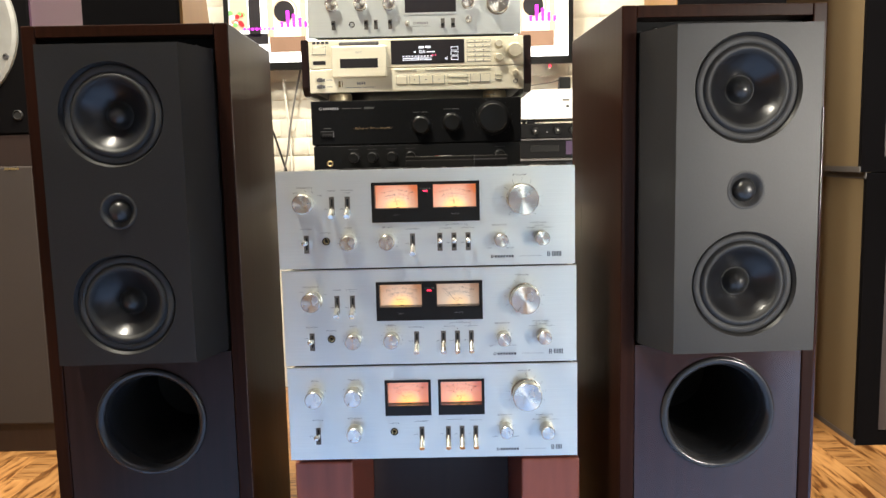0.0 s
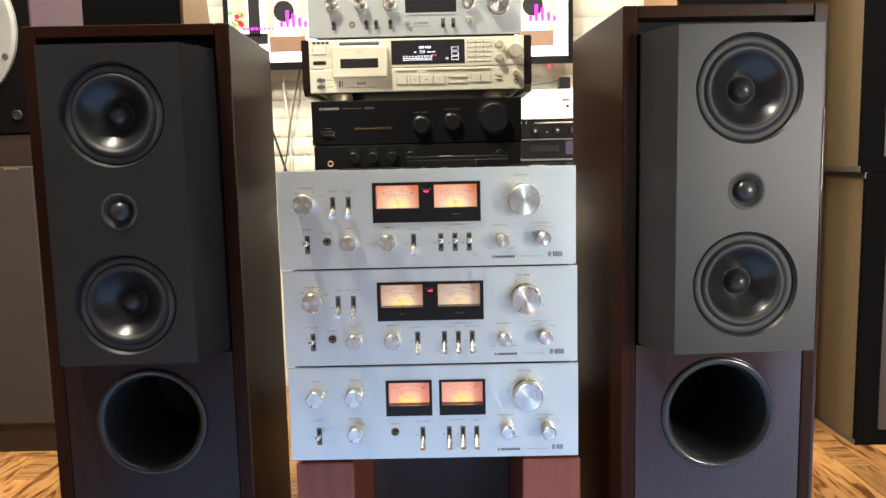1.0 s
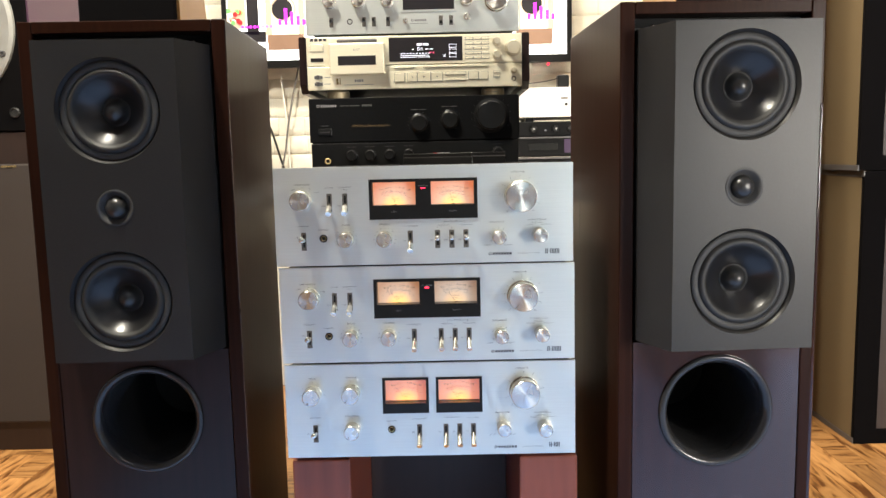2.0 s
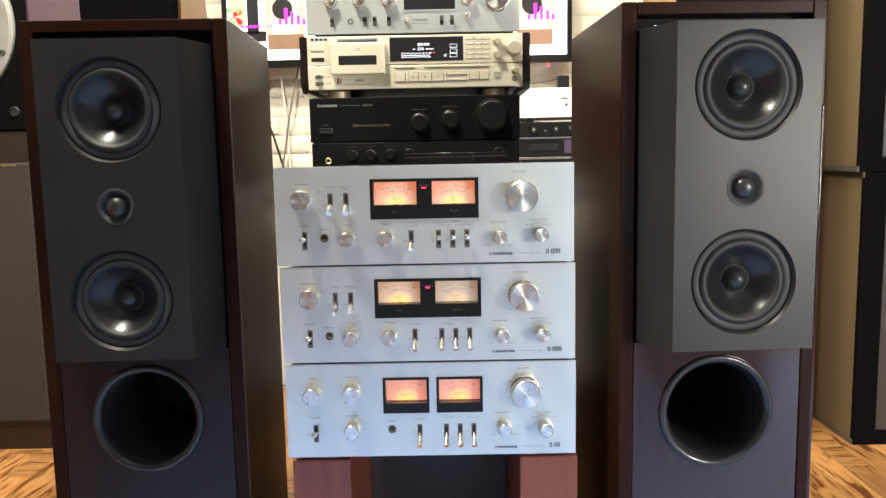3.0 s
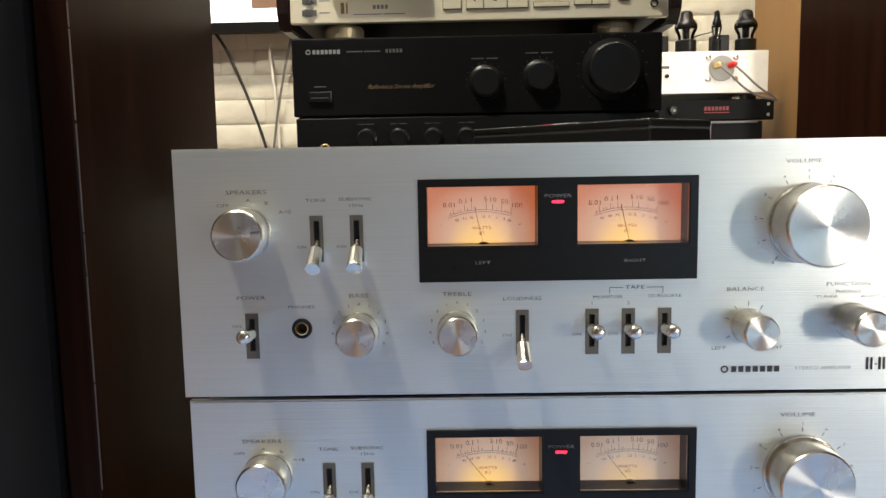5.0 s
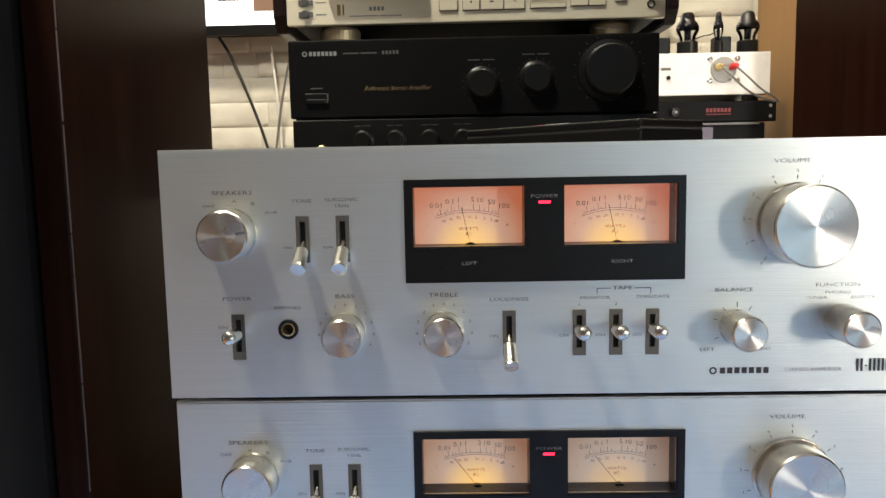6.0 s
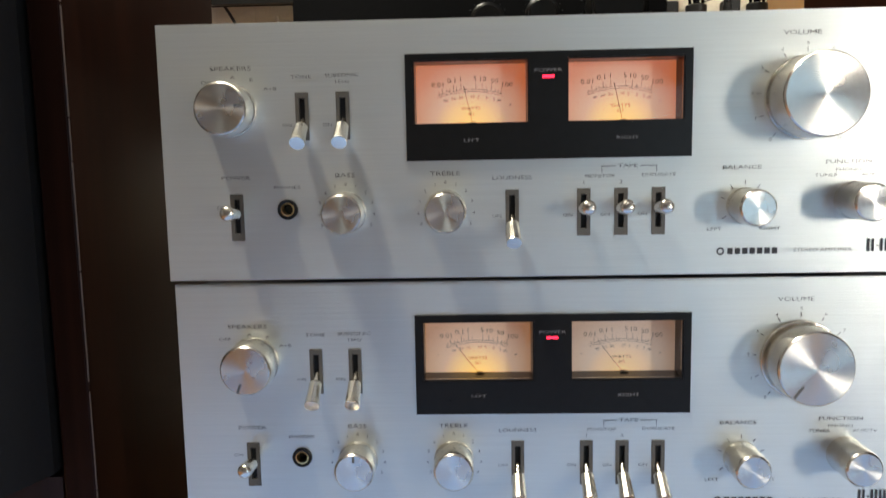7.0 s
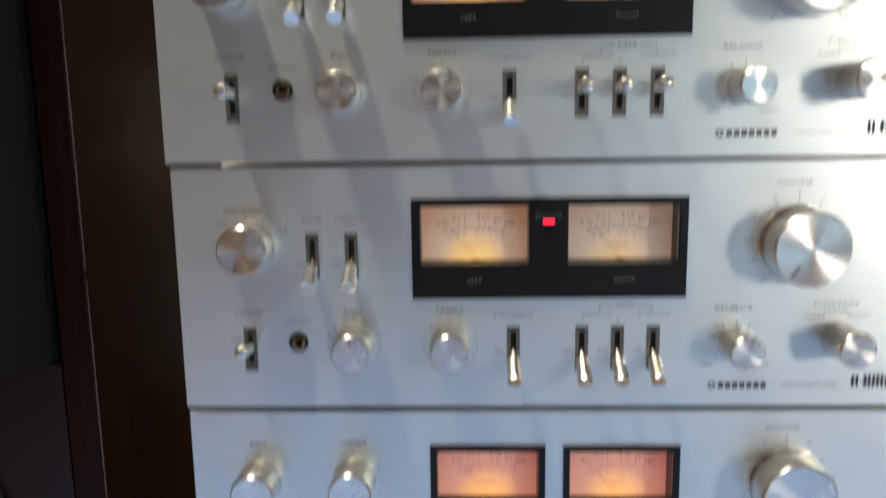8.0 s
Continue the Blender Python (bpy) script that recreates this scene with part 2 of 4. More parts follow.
# ---------- building helpers ----------
def link(name, bm, material, parent=None, label="", smooth=False):
    me = bpy.data.meshes.new(name)
    bmesh.ops.recalc_face_normals(bm, faces=bm.faces[:])
    bm.to_mesh(me)
    bm.free()
    me.materials.append(material)
    if smooth:
        for p in me.polygons:
            p.use_smooth = True
    ob = new(name, me)
    if parent:
        ob.parent = parent
    if label:
        ob["label"] = label
    return ob


def part(name, bm, material, parent, label="", at=None, smooth=False):
    ob = link(name, bm, material, parent, label, smooth)
    if at:
        ob.location = at
    return ob


def thing(name, at, label, category, group="", turn=0.0, kind=""):
    ob = new(name)
    ob.matrix_world = pose(*at, 0, 0, turn)
    return tagged(ob, label, category, group, kind)


def box(x0, x1, y0, y1, z0, z1, bevel=0.0, seg=2):
    bm = bmesh.new()
    bmesh.ops.create_cube(bm, size=1)
    for v in bm.verts:
        v.co = Vector(((x0 + x1) / 2 + v.co.x * (x1 - x0), (y0 + y1) / 2 + v.co.y * (y1 - y0), (z0 + z1) / 2 + v.co.z * (z1 - z0)))
    if bevel:
        bmesh.ops.bevel(bm, geom=bm.edges[:], offset=bevel, segments=seg, affect="EDGES", profile=0.5)
    return bm


def lathe(profile, seg=40, facing=True):
    """Spins (radius, height) about z; facing turns the axis towards the viewer (-y)."""
    bm = bmesh.new()
    rings = []
    for r, h in profile:
        if r < 1e-6:
            rings.append([bm.verts.new((0, 0, h))])
        else:
            rings.append([bm.verts.new((r * math.cos(2 * math.pi * i / seg), r * math.sin(2 * math.pi * i / seg), h)) for i in range(seg)])
    for a, b in zip(rings, rings[1:]):
        for i in range(seg):
            j = (i + 1) % seg
            if len(a) == 1 and len(b) == 1:
                continue
            if len(a) == 1:
                bm.faces.new((a[0], b[i], b[j]))
            elif len(b) == 1:
                bm.faces.new((a[i], a[j], b[0]))
            else:
                bm.faces.new((a[i], a[j], b[j], b[i]))
    if facing:
        bmesh.ops.transform(bm, matrix=pose(0, 0, 0, 90), verts=bm.verts[:])
    return bm


def circle(cx, cz, r, seg=48):
    return [(cx + r * math.cos(2 * math.pi * i / seg), cz + r * math.sin(2 * math.pi * i / seg)) for i in range(seg)]


def rect(x0, x1, z0, z1):
    return [(x0, z0), (x1, z0), (x1, z1), (x0, z1)]


def plate(outline, holes, y0, y1):
    """A board in the xz plane from y0 to y1 with holes cut through it."""
    bm = bmesh.new()
    edges = []
    for loop in [outline] + holes:
        vs = [bm.verts.new((x, y0, z)) for x, z in loop]
        edges += [bm.edges.new((vs[i], vs[(i + 1) % len(vs)])) for i in range(len(vs))]
    bmesh.ops.triangle_fill(bm, edges=edges, use_beauty=True)
    ext = bmesh.ops.extrude_face_region(bm, geom=bm.faces[:])
    for v in [g for g in ext["geom"] if isinstance(g, bmesh.types.BMVert)]:
        v.co.y = y1
    return bm


def prism(points, z0, z1):
    """An upright prism over a plan outline."""
    bm = bmesh.new()
    lo = [bm.verts.new((x, y, z0)) for x, y in points]
    hi = [bm.verts.new((x, y, z1)) for x, y in points]
    bm.faces.new(lo[::-1])
    bm.faces.new(hi)
    for i in range(len(points)):
        j = (i + 1) % len(points)
        bm.faces.new((lo[i], lo[j], hi[j], hi[i]))
    return bm


def tube(points, r, seg=8):
    """A round cable through the points."""
    cu = bpy.data.curves.new("cable_path", "CURVE")
    cu.dimensions, cu.bevel_depth, cu.bevel_resolution, cu.resolution_u = "3D", r, 2, 8
    sp = cu.splines.new("NURBS")
    sp.points.add(len(points) - 1)
    for p, q in zip(sp.points, points):
        p.co = (*q, 1)
    sp.use_endpoint_u, sp.order_u = True, 3
    return cu


TEXTS = {}


def text_mesh(words, size, wide=1.0, slant=0.0):
    key = (words, size, wide, slant)
    if key not in TEXTS:
        cu = bpy.data.curves.new("lettering", "FONT")
        cu.body, cu.size, cu.align_x, cu.align_y = words, size, "CENTER", "CENTER"
        cu.shear, cu.resolution_u, cu.offset = slant, 2, -0.011 * size
        ob = bpy.data.objects.new("lettering", cu)
        scene.collection.objects.link(ob)
        dg = bpy.context.evaluated_depsgraph_get()
        me = bpy.data.meshes.new_from_object(ob.evaluated_get(dg))
        bpy.data.objects.remove(ob)
        me.transform(Matrix.Diagonal((wide, 1, 1, 1)))
        me.transform(pose(0, 0, 0, 90))
        TEXTS[key] = me
    return TEXTS[key]


def text(words, x, y, z, size, material, parent, wide=1.0, slant=0.0, name="lettering"):
    src = text_mesh(words, size, wide, slant)
    key = (words, size, wide, slant, material.name)
    if key not in TEXTS:
        me = src.copy()
        me.materials.clear()
        me.materials.append(material)
        TEXTS[key] = me
    ob = new(name, TEXTS[key])
    ob.parent = parent
    ob.location = (x, y, z)
    return ob


def bars(spans, y, z0, z1, material, parent, name="marking", label=""):
    """Plain printed bars, each from x0 to x1."""
    bm = bmesh.new()
    for x0, x1 in spans:
        bm.faces.new([bm.verts.new(p) for p in ((x0, y, z0), (x1, y, z0), (x1, y, z1), (x0, y, z1))])
    return part(name, bm, material, parent, label)


def logo_bars(x, w, z, h, y, material, parent, gap=0.28, n=7):
    """A round emblem and a row of blocks in place of a maker's name."""
    em = bmesh.new()
    bmesh.ops.create_circle(em, cap_ends=False, radius=h * 0.62, segments=20)
    bmesh.ops.create_circle(em, cap_ends=False, radius=h * 0.36, segments=20)
    bmesh.ops.bridge_loops(em, edges=em.edges[:])
    bmesh.ops.transform(em, matrix=pose(0, 0, 0, 90), verts=em.verts[:])
    part("emblem", em, material, parent, at=(x + h * 0.6, y, z))
    x0 = x + h * 1.7
    step = (x + w - x0) / n
    bars([(x0 + i * step, x0 + (i + 1 - gap) * step) for i in range(n)], y, z - h / 2, z + h / 2, material, parent)


# ---------- the room ----------
def structure(name, bm, material, label, smooth=False):
    ob = link(name, bm, material, None, label, smooth)
    return tagged(ob, label, kind="structure")


WALL_Y = 1.62
structure("pillar", box(0.90, 1.27, -1.80, -1.45, 0.0, 2.6, 0.004), PLASTER, "plain grey square post added out of view to shade the left")
structure("ceiling", box(-2.6, 2.6, -3.8, 1.9, 2.6, 2.7), CEILING, "plain grey painted ceiling")
structure("wall_west", box(-2.6, -2.45, -3.7, 1.75, 0, 2.6), PLASTER, "plain grey plaster wall")
structure("wall_south", plate(rect(-2.45, 2.45, 0, 2.6), [rect(0.9, 2.1, 0.17, 1.07)], -3.75, -3.6), PLASTER, "grey plaster wall with a shop window")
east = plate(rect(-3.6, 1.62, 0, 2.6), [rect(-2.75, -2.15, 0.45, 1.45)], 0, 0.15)
bmesh.ops.transform(east, matrix=pose(2.45, 0, 0, 0, 0, 90) @ Matrix.Diagonal((1, -1, 1, 1)), verts=east.verts[:])
structure("wall_east", east, PLASTER, "grey plaster wall with a window opening")
wall_north = structure("wall_north", box(-2.45, 2.45, WALL_Y, WALL_Y + 0.13, 0, 2.6), JOINT, "white painted faux stone wall behind the hi-fi")
floor = structure("floor", box(-2.6, 2.6, -3.8, 1.9, -0.08, -0.012), DARK_WOOD, "honey coloured laminate plank floor")


bounce_sheet = thing("floor_mat", (0.5, -1.35, 0.0), "unseen flat blue sheet added on the floor to reflect blue", "mat")
part("weave", box(-1.25, 1.6, -0.55, 1.29, 0.0004, 0.009, 0.003), BLUE_BOUNCE, bounce_sheet)


# ---------- hi-fi parts ----------
def knob_parts(parent, x, z, r, d, mark=None, skirt=0.0, name="knob", y=0.0, body=None, face=None, label=""):
    """A turned knob facing the viewer; mark: degrees of its pointer from the top."""
    prof = [(r * 1.02, 0), (r * 1.02, d * 0.10), (r * 0.985, d * 0.13), (r, d * 0.16), (r, d - 0.0016), (r - 0.0005, d - 0.0006), (r - 0.0012, d)]
    if skirt:
        prof = [(skirt, 0), (skirt, 0.002), (r * 1.01, 0.003)] + prof[1:]
    k = part(name, lathe(prof, 44), body or KNOB, parent, label, at=(x, y, z), smooth=False)
    for p in k.data.polygons:
        p.use_smooth = True
    part("knob_face", lathe([(r - 0.0012, d), (0, d)], 44), face or SPUN, k, smooth=False)
    if mark is not None:
        a = radians(mark)
        bm = box(-0.0006, 0.0006, -d - 0.0003, -d + 0.001, r * 0.55, r * 0.93)
        bmesh.ops.transform(bm, matrix=Matrix.Rotation(a, 4, "Y"), verts=bm.verts[:])
        part("pointer", bm, KNOB_GROOVE, k)
    return k


def lever_parts(parent, x, z, up, y=0.0):
    """A slotted plate with a turned bat lever, thrown up or down."""
    plt = part("switch_plate", plate(rect(-0.0036, 0.0036, -0.0128, 0.0128), [rect(-0.0016, 0.0016, -0.0088, 0.0098)], -0.0007, 0.0012), SLOT_PLATE, parent, at=(x, y, z))
    part("slot", box(-0.0030, 0.0030, 0.0014, 0.0034, -0.0105, 0.0115), DEEP, plt)
    prof = [(0.0012, -0.002), (0.0012, 0.004), (0.0030, 0.0048), (0.0036, 0.0058), (0.0036, 0.0066), (0.0038, 0.012), (0.0042, 0.0198), (0.0041, 0.0205), (0, 0.0206)]
    if up:
        prof = prof[:-3] + [(0.0040, 0.0182), (0.0037, 0.0196), (0.0026, 0.0205), (0, 0.0208)]
    lv = part("lever", lathe(prof, 20 if up else 12), KNOB, plt, "turned metal lever", smooth=up)
    lv.matrix_basis = pose(0, 0.0, 0.0016 if up else -0.0026, -6 if up else 36)
    return plt


def meter(parent, x0, x1, z0, z1, dial, needle, name="meter"):
    """A recessed level meter: tray, lit scale, lettering, needle and glass."""
    cx, cz = (x0 + x1) / 2, (z0 + z1) / 2
    w, h = (x1 - x0) / 2, (z1 - z0) / 2
    m = part(name, plate(rect(-w, w, -h, h), [rect(-w + 0.0008, w - 0.0008, -h + 0.0008, h - 0.0008)], -0.001, 0.0158), BLACK, parent, at=(cx, 0, cz))
    part("scale", box(-w + 0.0004, w - 0.0004, 0.0140, 0.0155, -h, h), dial, m, "warm backlit meter scale")
    # scale arc, ticks, figures
    fy = 0.0136
    ink = bmesh.new()

    def on(u, lift):
        """A place on the flat scale arc: u of the half width, lift of the half height."""
        return (u * w, h * (lift - 0.55 * u * u))

    def stroke(a, b, t):
        d = (Vector(b) - Vector(a)).normalized()
        nrm = Vector((-d[1], d[0])) * t
        q = [Vector(a) + nrm, Vector(b) + nrm, Vector(b) - nrm, Vector(a) - nrm]
        ink.faces.new([ink.verts.new((p[0], fy, p[1])) for p in q])

    for lift in (0.16, 0.09):
        for i in range(20):
            u0 = -0.60 + i * 0.058
            stroke(on(u0, lift), on(u0 + 0.058, lift), 0.00010)
    for u in (-0.55, -0.50, -0.42, -0.37, -0.30, -0.25, -0.17, -0.10, 0.09, 0.20, 0.28, 0.36, 0.43, 0.48, 0.53):
        stroke(on(u, 0.16), on(u * 1.03, 0.36 if u in (-0.50, -0.30, -0.17, 0.09, 0.20, 0.36, 0.53) else 0.26), 0.00011)
    part("scale_marks", ink, INK_BROWN, m)
    for words, u in (("0.01", -0.58), ("0.1", -0.33), ("1", -0.18), ("5", 0.08), ("10", 0.21), ("50", 0.42), ("100", 0.64)):
        px, pz = on(u, 0.50)
        text(words, px, fy, pz, 0.0039, INK_BROWN, m, 1.15, name="figure")
    for words, u in (("40", -0.45), ("30", -0.31), ("20", -0.18), ("10", 0.03), ("5", 0.14), ("0", 0.29), ("3", 0.41), ("dB", 0.50)):
        px, pz = on(u, -0.08)
        text(words, px, fy, pz, 0.0023, INK_BROWN, m, 1.1, name="figure")
    text("WATTS", 0.0, fy, -h * 0.46, 0.0026, INK_BROWN, m, 1.25)
    text("8\u03a9", 0.0, fy, -h * 0.63, 0.0025, INK_BROWN, m, 1.1)
    text("+", w * 0.70, fy, -h * 0.36, 0.0036, INK_BROWN, m)
    text("-", -w * 0.74, fy, -h * 0.32, 0.0036, INK_BROWN, m)
    nd = box(-0.00012, 0.00012, 0.0112, 0.0116, 0, h * 1.30)
    bmesh.ops.transform(nd, matrix=Matrix.Rotation(radians(needle), 4, "Y"), verts=nd.verts[:])
    part("needle", nd, INK_BROWN, m, at=(0.001, 0, -h))
    hump = lathe([(0.0052, 0), (0.0052, 0.003), (0.0046, 0.0036), (0, 0.0036)], 24)
    part("pivot_cover", hump, BLACK, m, at=(0.001, 0.0126, -h - 0.0034))
    pane = part("pane", box(-w + 0.0009, w - 0.0009, 0.0, 0.0008, -h + 0.0009, h - 0.0009), PANE, m)
    pane.visible_shadow = False
    return m


DIAL_A = dial_mat("dial_peach", (0.95, 0.53, 0.35), (0.80, 0.19, 0.05), (1.0, 0.58, 0.10), 0.76, 6.0)
DIAL_B = dial_mat("dial_cream", (0.82, 0.55, 0.39), (0.52, 0.22, 0.08), (1.0, 0.55, 0.07), 0.66, 7.0)
DIAL_PALE = dial_mat("dial_pale_cream", (0.80, 0.62, 0.50), (0.50, 0.27, 0.14), (1.0, 0.60, 0.20), 0.52, 5.0)
DIAL_C = dial_mat("dial_rose", (0.95, 0.33, 0.20), (0.60, 0.15, 0.09), (1.0, 0.45, 0.05), 0.80, 6.5)


def amplifier(at, turn, label, dials, needles, tape_up, marks, volume, speaker_knob=(0.0, 0.0), meter_style="one"):
    """Silver integrated amplifier: origin at the middle of its panel's lower front edge."""
    A = thing("stereo_amplifier", at, label, "amplifier", "stacked silver amplifiers", turn)
    H, W = 0.139, 0.21
    T = H  # top
    slots = [(-0.132, T - 0.050), (-0.110, T - 0.050), (-0.170, T - 0.104), (-0.0195, T - 0.104), (0.019, T - 0.104), (0.039, T - 0.104), (0.059, T - 0.104)]
    if meter_style == "two":
        slots = [(-0.168, 0.036), (-0.0165, 0.035), (0.022, 0.035), (0.042, 0.035), (0.062, 0.035)]
    holes = [rect(x - 0.0034, x + 0.0034, z - 0.0125, z + 0.0125) for x, z in slots]
    jack = (-0.142, T - 0.100) if meter_style == "one" else (-0.057, 0.041)
    holes.append(circle(*jack, 0.0042, 24))
    if meter_style == "one":
        wins = [(-0.072, -0.010, T - 0.056, T - 0.022), (0.010, 0.072, T - 0.056, T - 0.022)]
        bez = [(-0.076, 0.076, T - 0.075, T - 0.0185)]
    else:
        wins = [(-0.066, -0.005, 0.079, 0.115), (0.0115, 0.0725, 0.079, 0.115)]
        bez = [(-0.069, -0.002, 0.065, 0.118), (0.0085, 0.0755, 0.065, 0.118)]
    holes += [rect(b[0] + 0.001, b[1] - 0.001, b[2] + 0.001, b[3] - 0.001) for b in bez]
    panel = part("front_panel", plate(rect(-W, W, 0, H), holes, 0, 0.005), ALU, A, "brushed aluminium panel")
    bv = bmesh.new()
    bv.from_mesh(panel.data)
    rim = [e for e in bv.edges if all(abs(v.co.y) < 1e-6 for v in e.verts) and (all(abs(abs(v.co.x) - W) < 1e-6 for v in e.verts) or all(abs(v.co.z) < 1e-6 for v in e.verts) or all(abs(v.co.z - H) < 1e-6 for v in e.verts))]
    bmesh.ops.bevel(bv, geom=rim, offset=0.0009, segments=2, affect="EDGES")
    bv.to_mesh(panel.data)
    bv.free()
    part("cover", box(-0.203, 0.203, 0.0190, 0.335, 0.006, H - 0.003, 0.002), COVER, A, "dark grey metal cover")
    part("sub_chassis", plate(rect(-0.203, 0.203, 0.006, H - 0.003), [rect(bez[0][0], bez[-1][1], bez[0][2], bez[0][3])], 0.0128, 0.0188), COVER, A)
    for i in range(9):
        part("vent_slat", box(-0.150 + i * 0.036, -0.122 + i * 0.036, 0.20, 0.30, H - 0.0032, H - 0.0012, 0.0004), BLACK_METAL, A)
    for sx in (-1, 1):
        part("foot", box(sx * 0.17 - 0.014, sx * 0.17 + 0.014, 0.03, 0.058, -0.0005, 0.0065, 0.001), BLACK, A)
        part("foot", box(sx * 0.17 - 0.014, sx * 0.17 + 0.014, 0.27, 0.298, -0.0005, 0.0065, 0.001), BLACK, A)
    # meters
    for i, b in enumerate(bez):
        ws = [w for w in wins if b[0] < w[0] < b[1]]
        bz = part("meter_bezel", plate(rect(*b), [rect(w[0], w[1], w[2], w[3]) for w in ws], -0.0016, 0.0035), BLACK, A, "glossy black meter surround")
        part("meter_backing", box(b[0] + 0.0012, b[1] - 0.0012, 0.0160, 0.0180, b[2] + 0.0012, b[3] - 0.0012), DEEP, A)
    for w, dl, nd in zip(wins, dials, needles):
        meter(A, *w, dl, nd)
    f = -0.0004  # print sits just proud of the panel

    def print_on(words, x, z, size, wide=1.45, ink=INK):
        text(words, x, f, z, size * 0.90, ink, A, wide * 1.08)

    if meter_style == "one":
        part("power_lamp", box(-0.0032, 0.0032, -0.0021, 0.0, T - 0.0324, T - 0.0310, 0.0003), LED_RED, A, "lit red power lamp")
        text("POWER", 0.0, -0.0019, T - 0.0285, 0.0027, INK_GREY, A, 1.6)
        text("LEFT", -0.041, -0.0019, T - 0.0645, 0.0026, INK_GREY, A, 1.6)
        text("RIGHT", 0.042, -0.0019, T - 0.0645, 0.0026, INK_GREY, A, 1.6)
        knob_parts(A, -0.165 + speaker_knob[0], T - 0.044 + speaker_knob[1], 0.0140, 0.0195, marks[0])
        knob_parts(A, -0.110, T - 0.102, 0.0110, 0.019, marks[1])
        knob_parts(A, -0.0555, T - 0.102, 0.0110, 0.019, marks[2])
        print_on("SPEAKERS", -0.170, T - 0.024, 0.0037)
        for wd, x, z in (("OFF", -0.183, 0.0310), ("A", -0.169, 0.0285), ("B", -0.159, 0.0300), ("A+B", -0.149, 0.0350)):
            print_on(wd, x, T - z, 0.0028)
        print_on("TONE", -0.132, T - 0.0290, 0.0030)
        print_on("SUBSONIC", -0.110, T - 0.0285, 0.0030, 1.35)
        print_on("15Hz", -0.110, T - 0.0320, 0.0028)
        for x, z in ((-0.1405, 0.0545), (-0.1185, 0.0545), (-0.1785, 0.0985), (-0.028, 0.1055), (0.0105, 0.1055), (0.0305, 0.1055), (0.0505, 0.1055)):
            print_on("ON", x, T - z, 0.0026, 1.35)
        print_on("POWER", -0.170, T - 0.0825, 0.0033)
        print_on("PHONES", -0.142, T - 0.0880, 0.0028)
        print_on("BASS", -0.110, T - 0.0820, 0.0037)
        print_on("TREBLE", -0.0555, T - 0.0820, 0.0036)
        for cx in (-0.110, -0.0555):
            for i, a in enumerate((-118, -95, -70, -46, -22, 0, 22, 46, 70, 95, 118)):
                print_on("54321012345"[i], cx + 0.0152 * math.sin(radians(a)), T - 0.102 + 0.0152 * math.cos(radians(a)), 0.0027, 1.2)
        print_on("LOUDNESS", -0.0195, T - 0.0850, 0.0032, 1.4)
        print_on("TAPE", 0.0425, T - 0.0795, 0.0034)
        print_on("MONITOR", 0.0275, T - 0.0848, 0.0027, 1.35)
        print_on("DUPLICATE", 0.0590, T - 0.0845, 0.0027, 1.35)
        print_on("1", 0.019, T - 0.0882, 0.0027)
        print_on("2", 0.039, T - 0.0882, 0.0027)
        bars([(0.0285, 0.0360), (0.0490, 0.0580)], f, T - 0.0797, T - 0.0794, INK, A, "rule")
        bars([(0.0285, 0.0288), (0.0577, 0.0580)], f, T - 0.0828, T - 0.0797, INK, A, "rule")
        bal, fun, vol = (0.105, T - 0.102), (0.162, T - 0.100), (0.1355, T - 0.0455)
        lx, lz = 0.0905, 0.0125
        levers = [(-0.132, T - 0.050, False), (-0.110, T - 0.050, False), (-0.170, T - 0.104, True), (-0.0195, T - 0.104, False)] + [(0.019 + 0.020 * i, T - 0.104, tape_up) for i in range(3)]
    else:
        knob_parts(A, -0.170, 0.096, 0.0125, 0.021, marks[0])
        knob_parts(A, -0.114, 0.097, 0.0125, 0.021, marks[1])
        knob_parts(A, -0.114, 0.042, 0.0110, 0.019, marks[2])
        print_on("BASS", -0.170, 0.1190, 0.0035)
        print_on("TREBLE", -0.114, 0.1195, 0.0035)
        print_on("POWER", -0.168, 0.0600, 0.0032)
        print_on("SPEAKERS", -0.114, 0.0620, 0.0034)
        print_on("PHONES", -0.057, 0.0535, 0.0028)
        print_on("LOUDNESS", -0.0165, 0.0560, 0.0030, 1.4)
        print_on("TAPE MONITOR", 0.031, 0.0575, 0.0026, 1.3)
        print_on("DUPLICATE", 0.062, 0.0565, 0.0026, 1.3)
        for x in (-0.1785, -0.0255, 0.013, 0.033, 0.053):
            print_on("ON", x, 0.036, 0.0025, 1.3)
        for cx, cz, rr in ((-0.170, 0.096, 0.0168), (-0.114, 0.097, 0.0168), (-0.114, 0.042, 0.0150)):
            for i, a in enumerate((-95, -60, -30, 0, 30, 60, 95)):
                print_on("3210123"[i], cx + rr * math.sin(radians(a)), cz + rr * math.cos(radians(a)), 0.0025, 1.2)
        bal, fun, vol = (0.106, 0.043), (0.165, 0.042), (0.136, 0.0955)
        lx, lz = 0.0920, 0.0115
        levers = [(-0.168, 0.036, True)] + [(x, 0.035, False) for x in (-0.0165, 0.022, 0.042, 0.062)]
    for x, z, up in levers:
        lever_parts(A, x, z, up)
    jk = part("headphone_jack", lathe([(0.0056, 0), (0.0056, 0.0012), (0.0050, 0.0016), (0.0034, 0.0012), (0.0033, -0.006), (0, -0.006)], 24), BLACK, A, at=(jack[0], 0, jack[1]))
    part("jack_sleeve", lathe([(0.0037, 0.0013), (0.0031, 0.0014), (0.0030, -0.005)], 24), GOLD, jk)
    knob_parts(A, *bal, 0.0097, 0.021, marks[3])
    knob_parts(A, *fun, 0.0100, 0.023, marks[4])
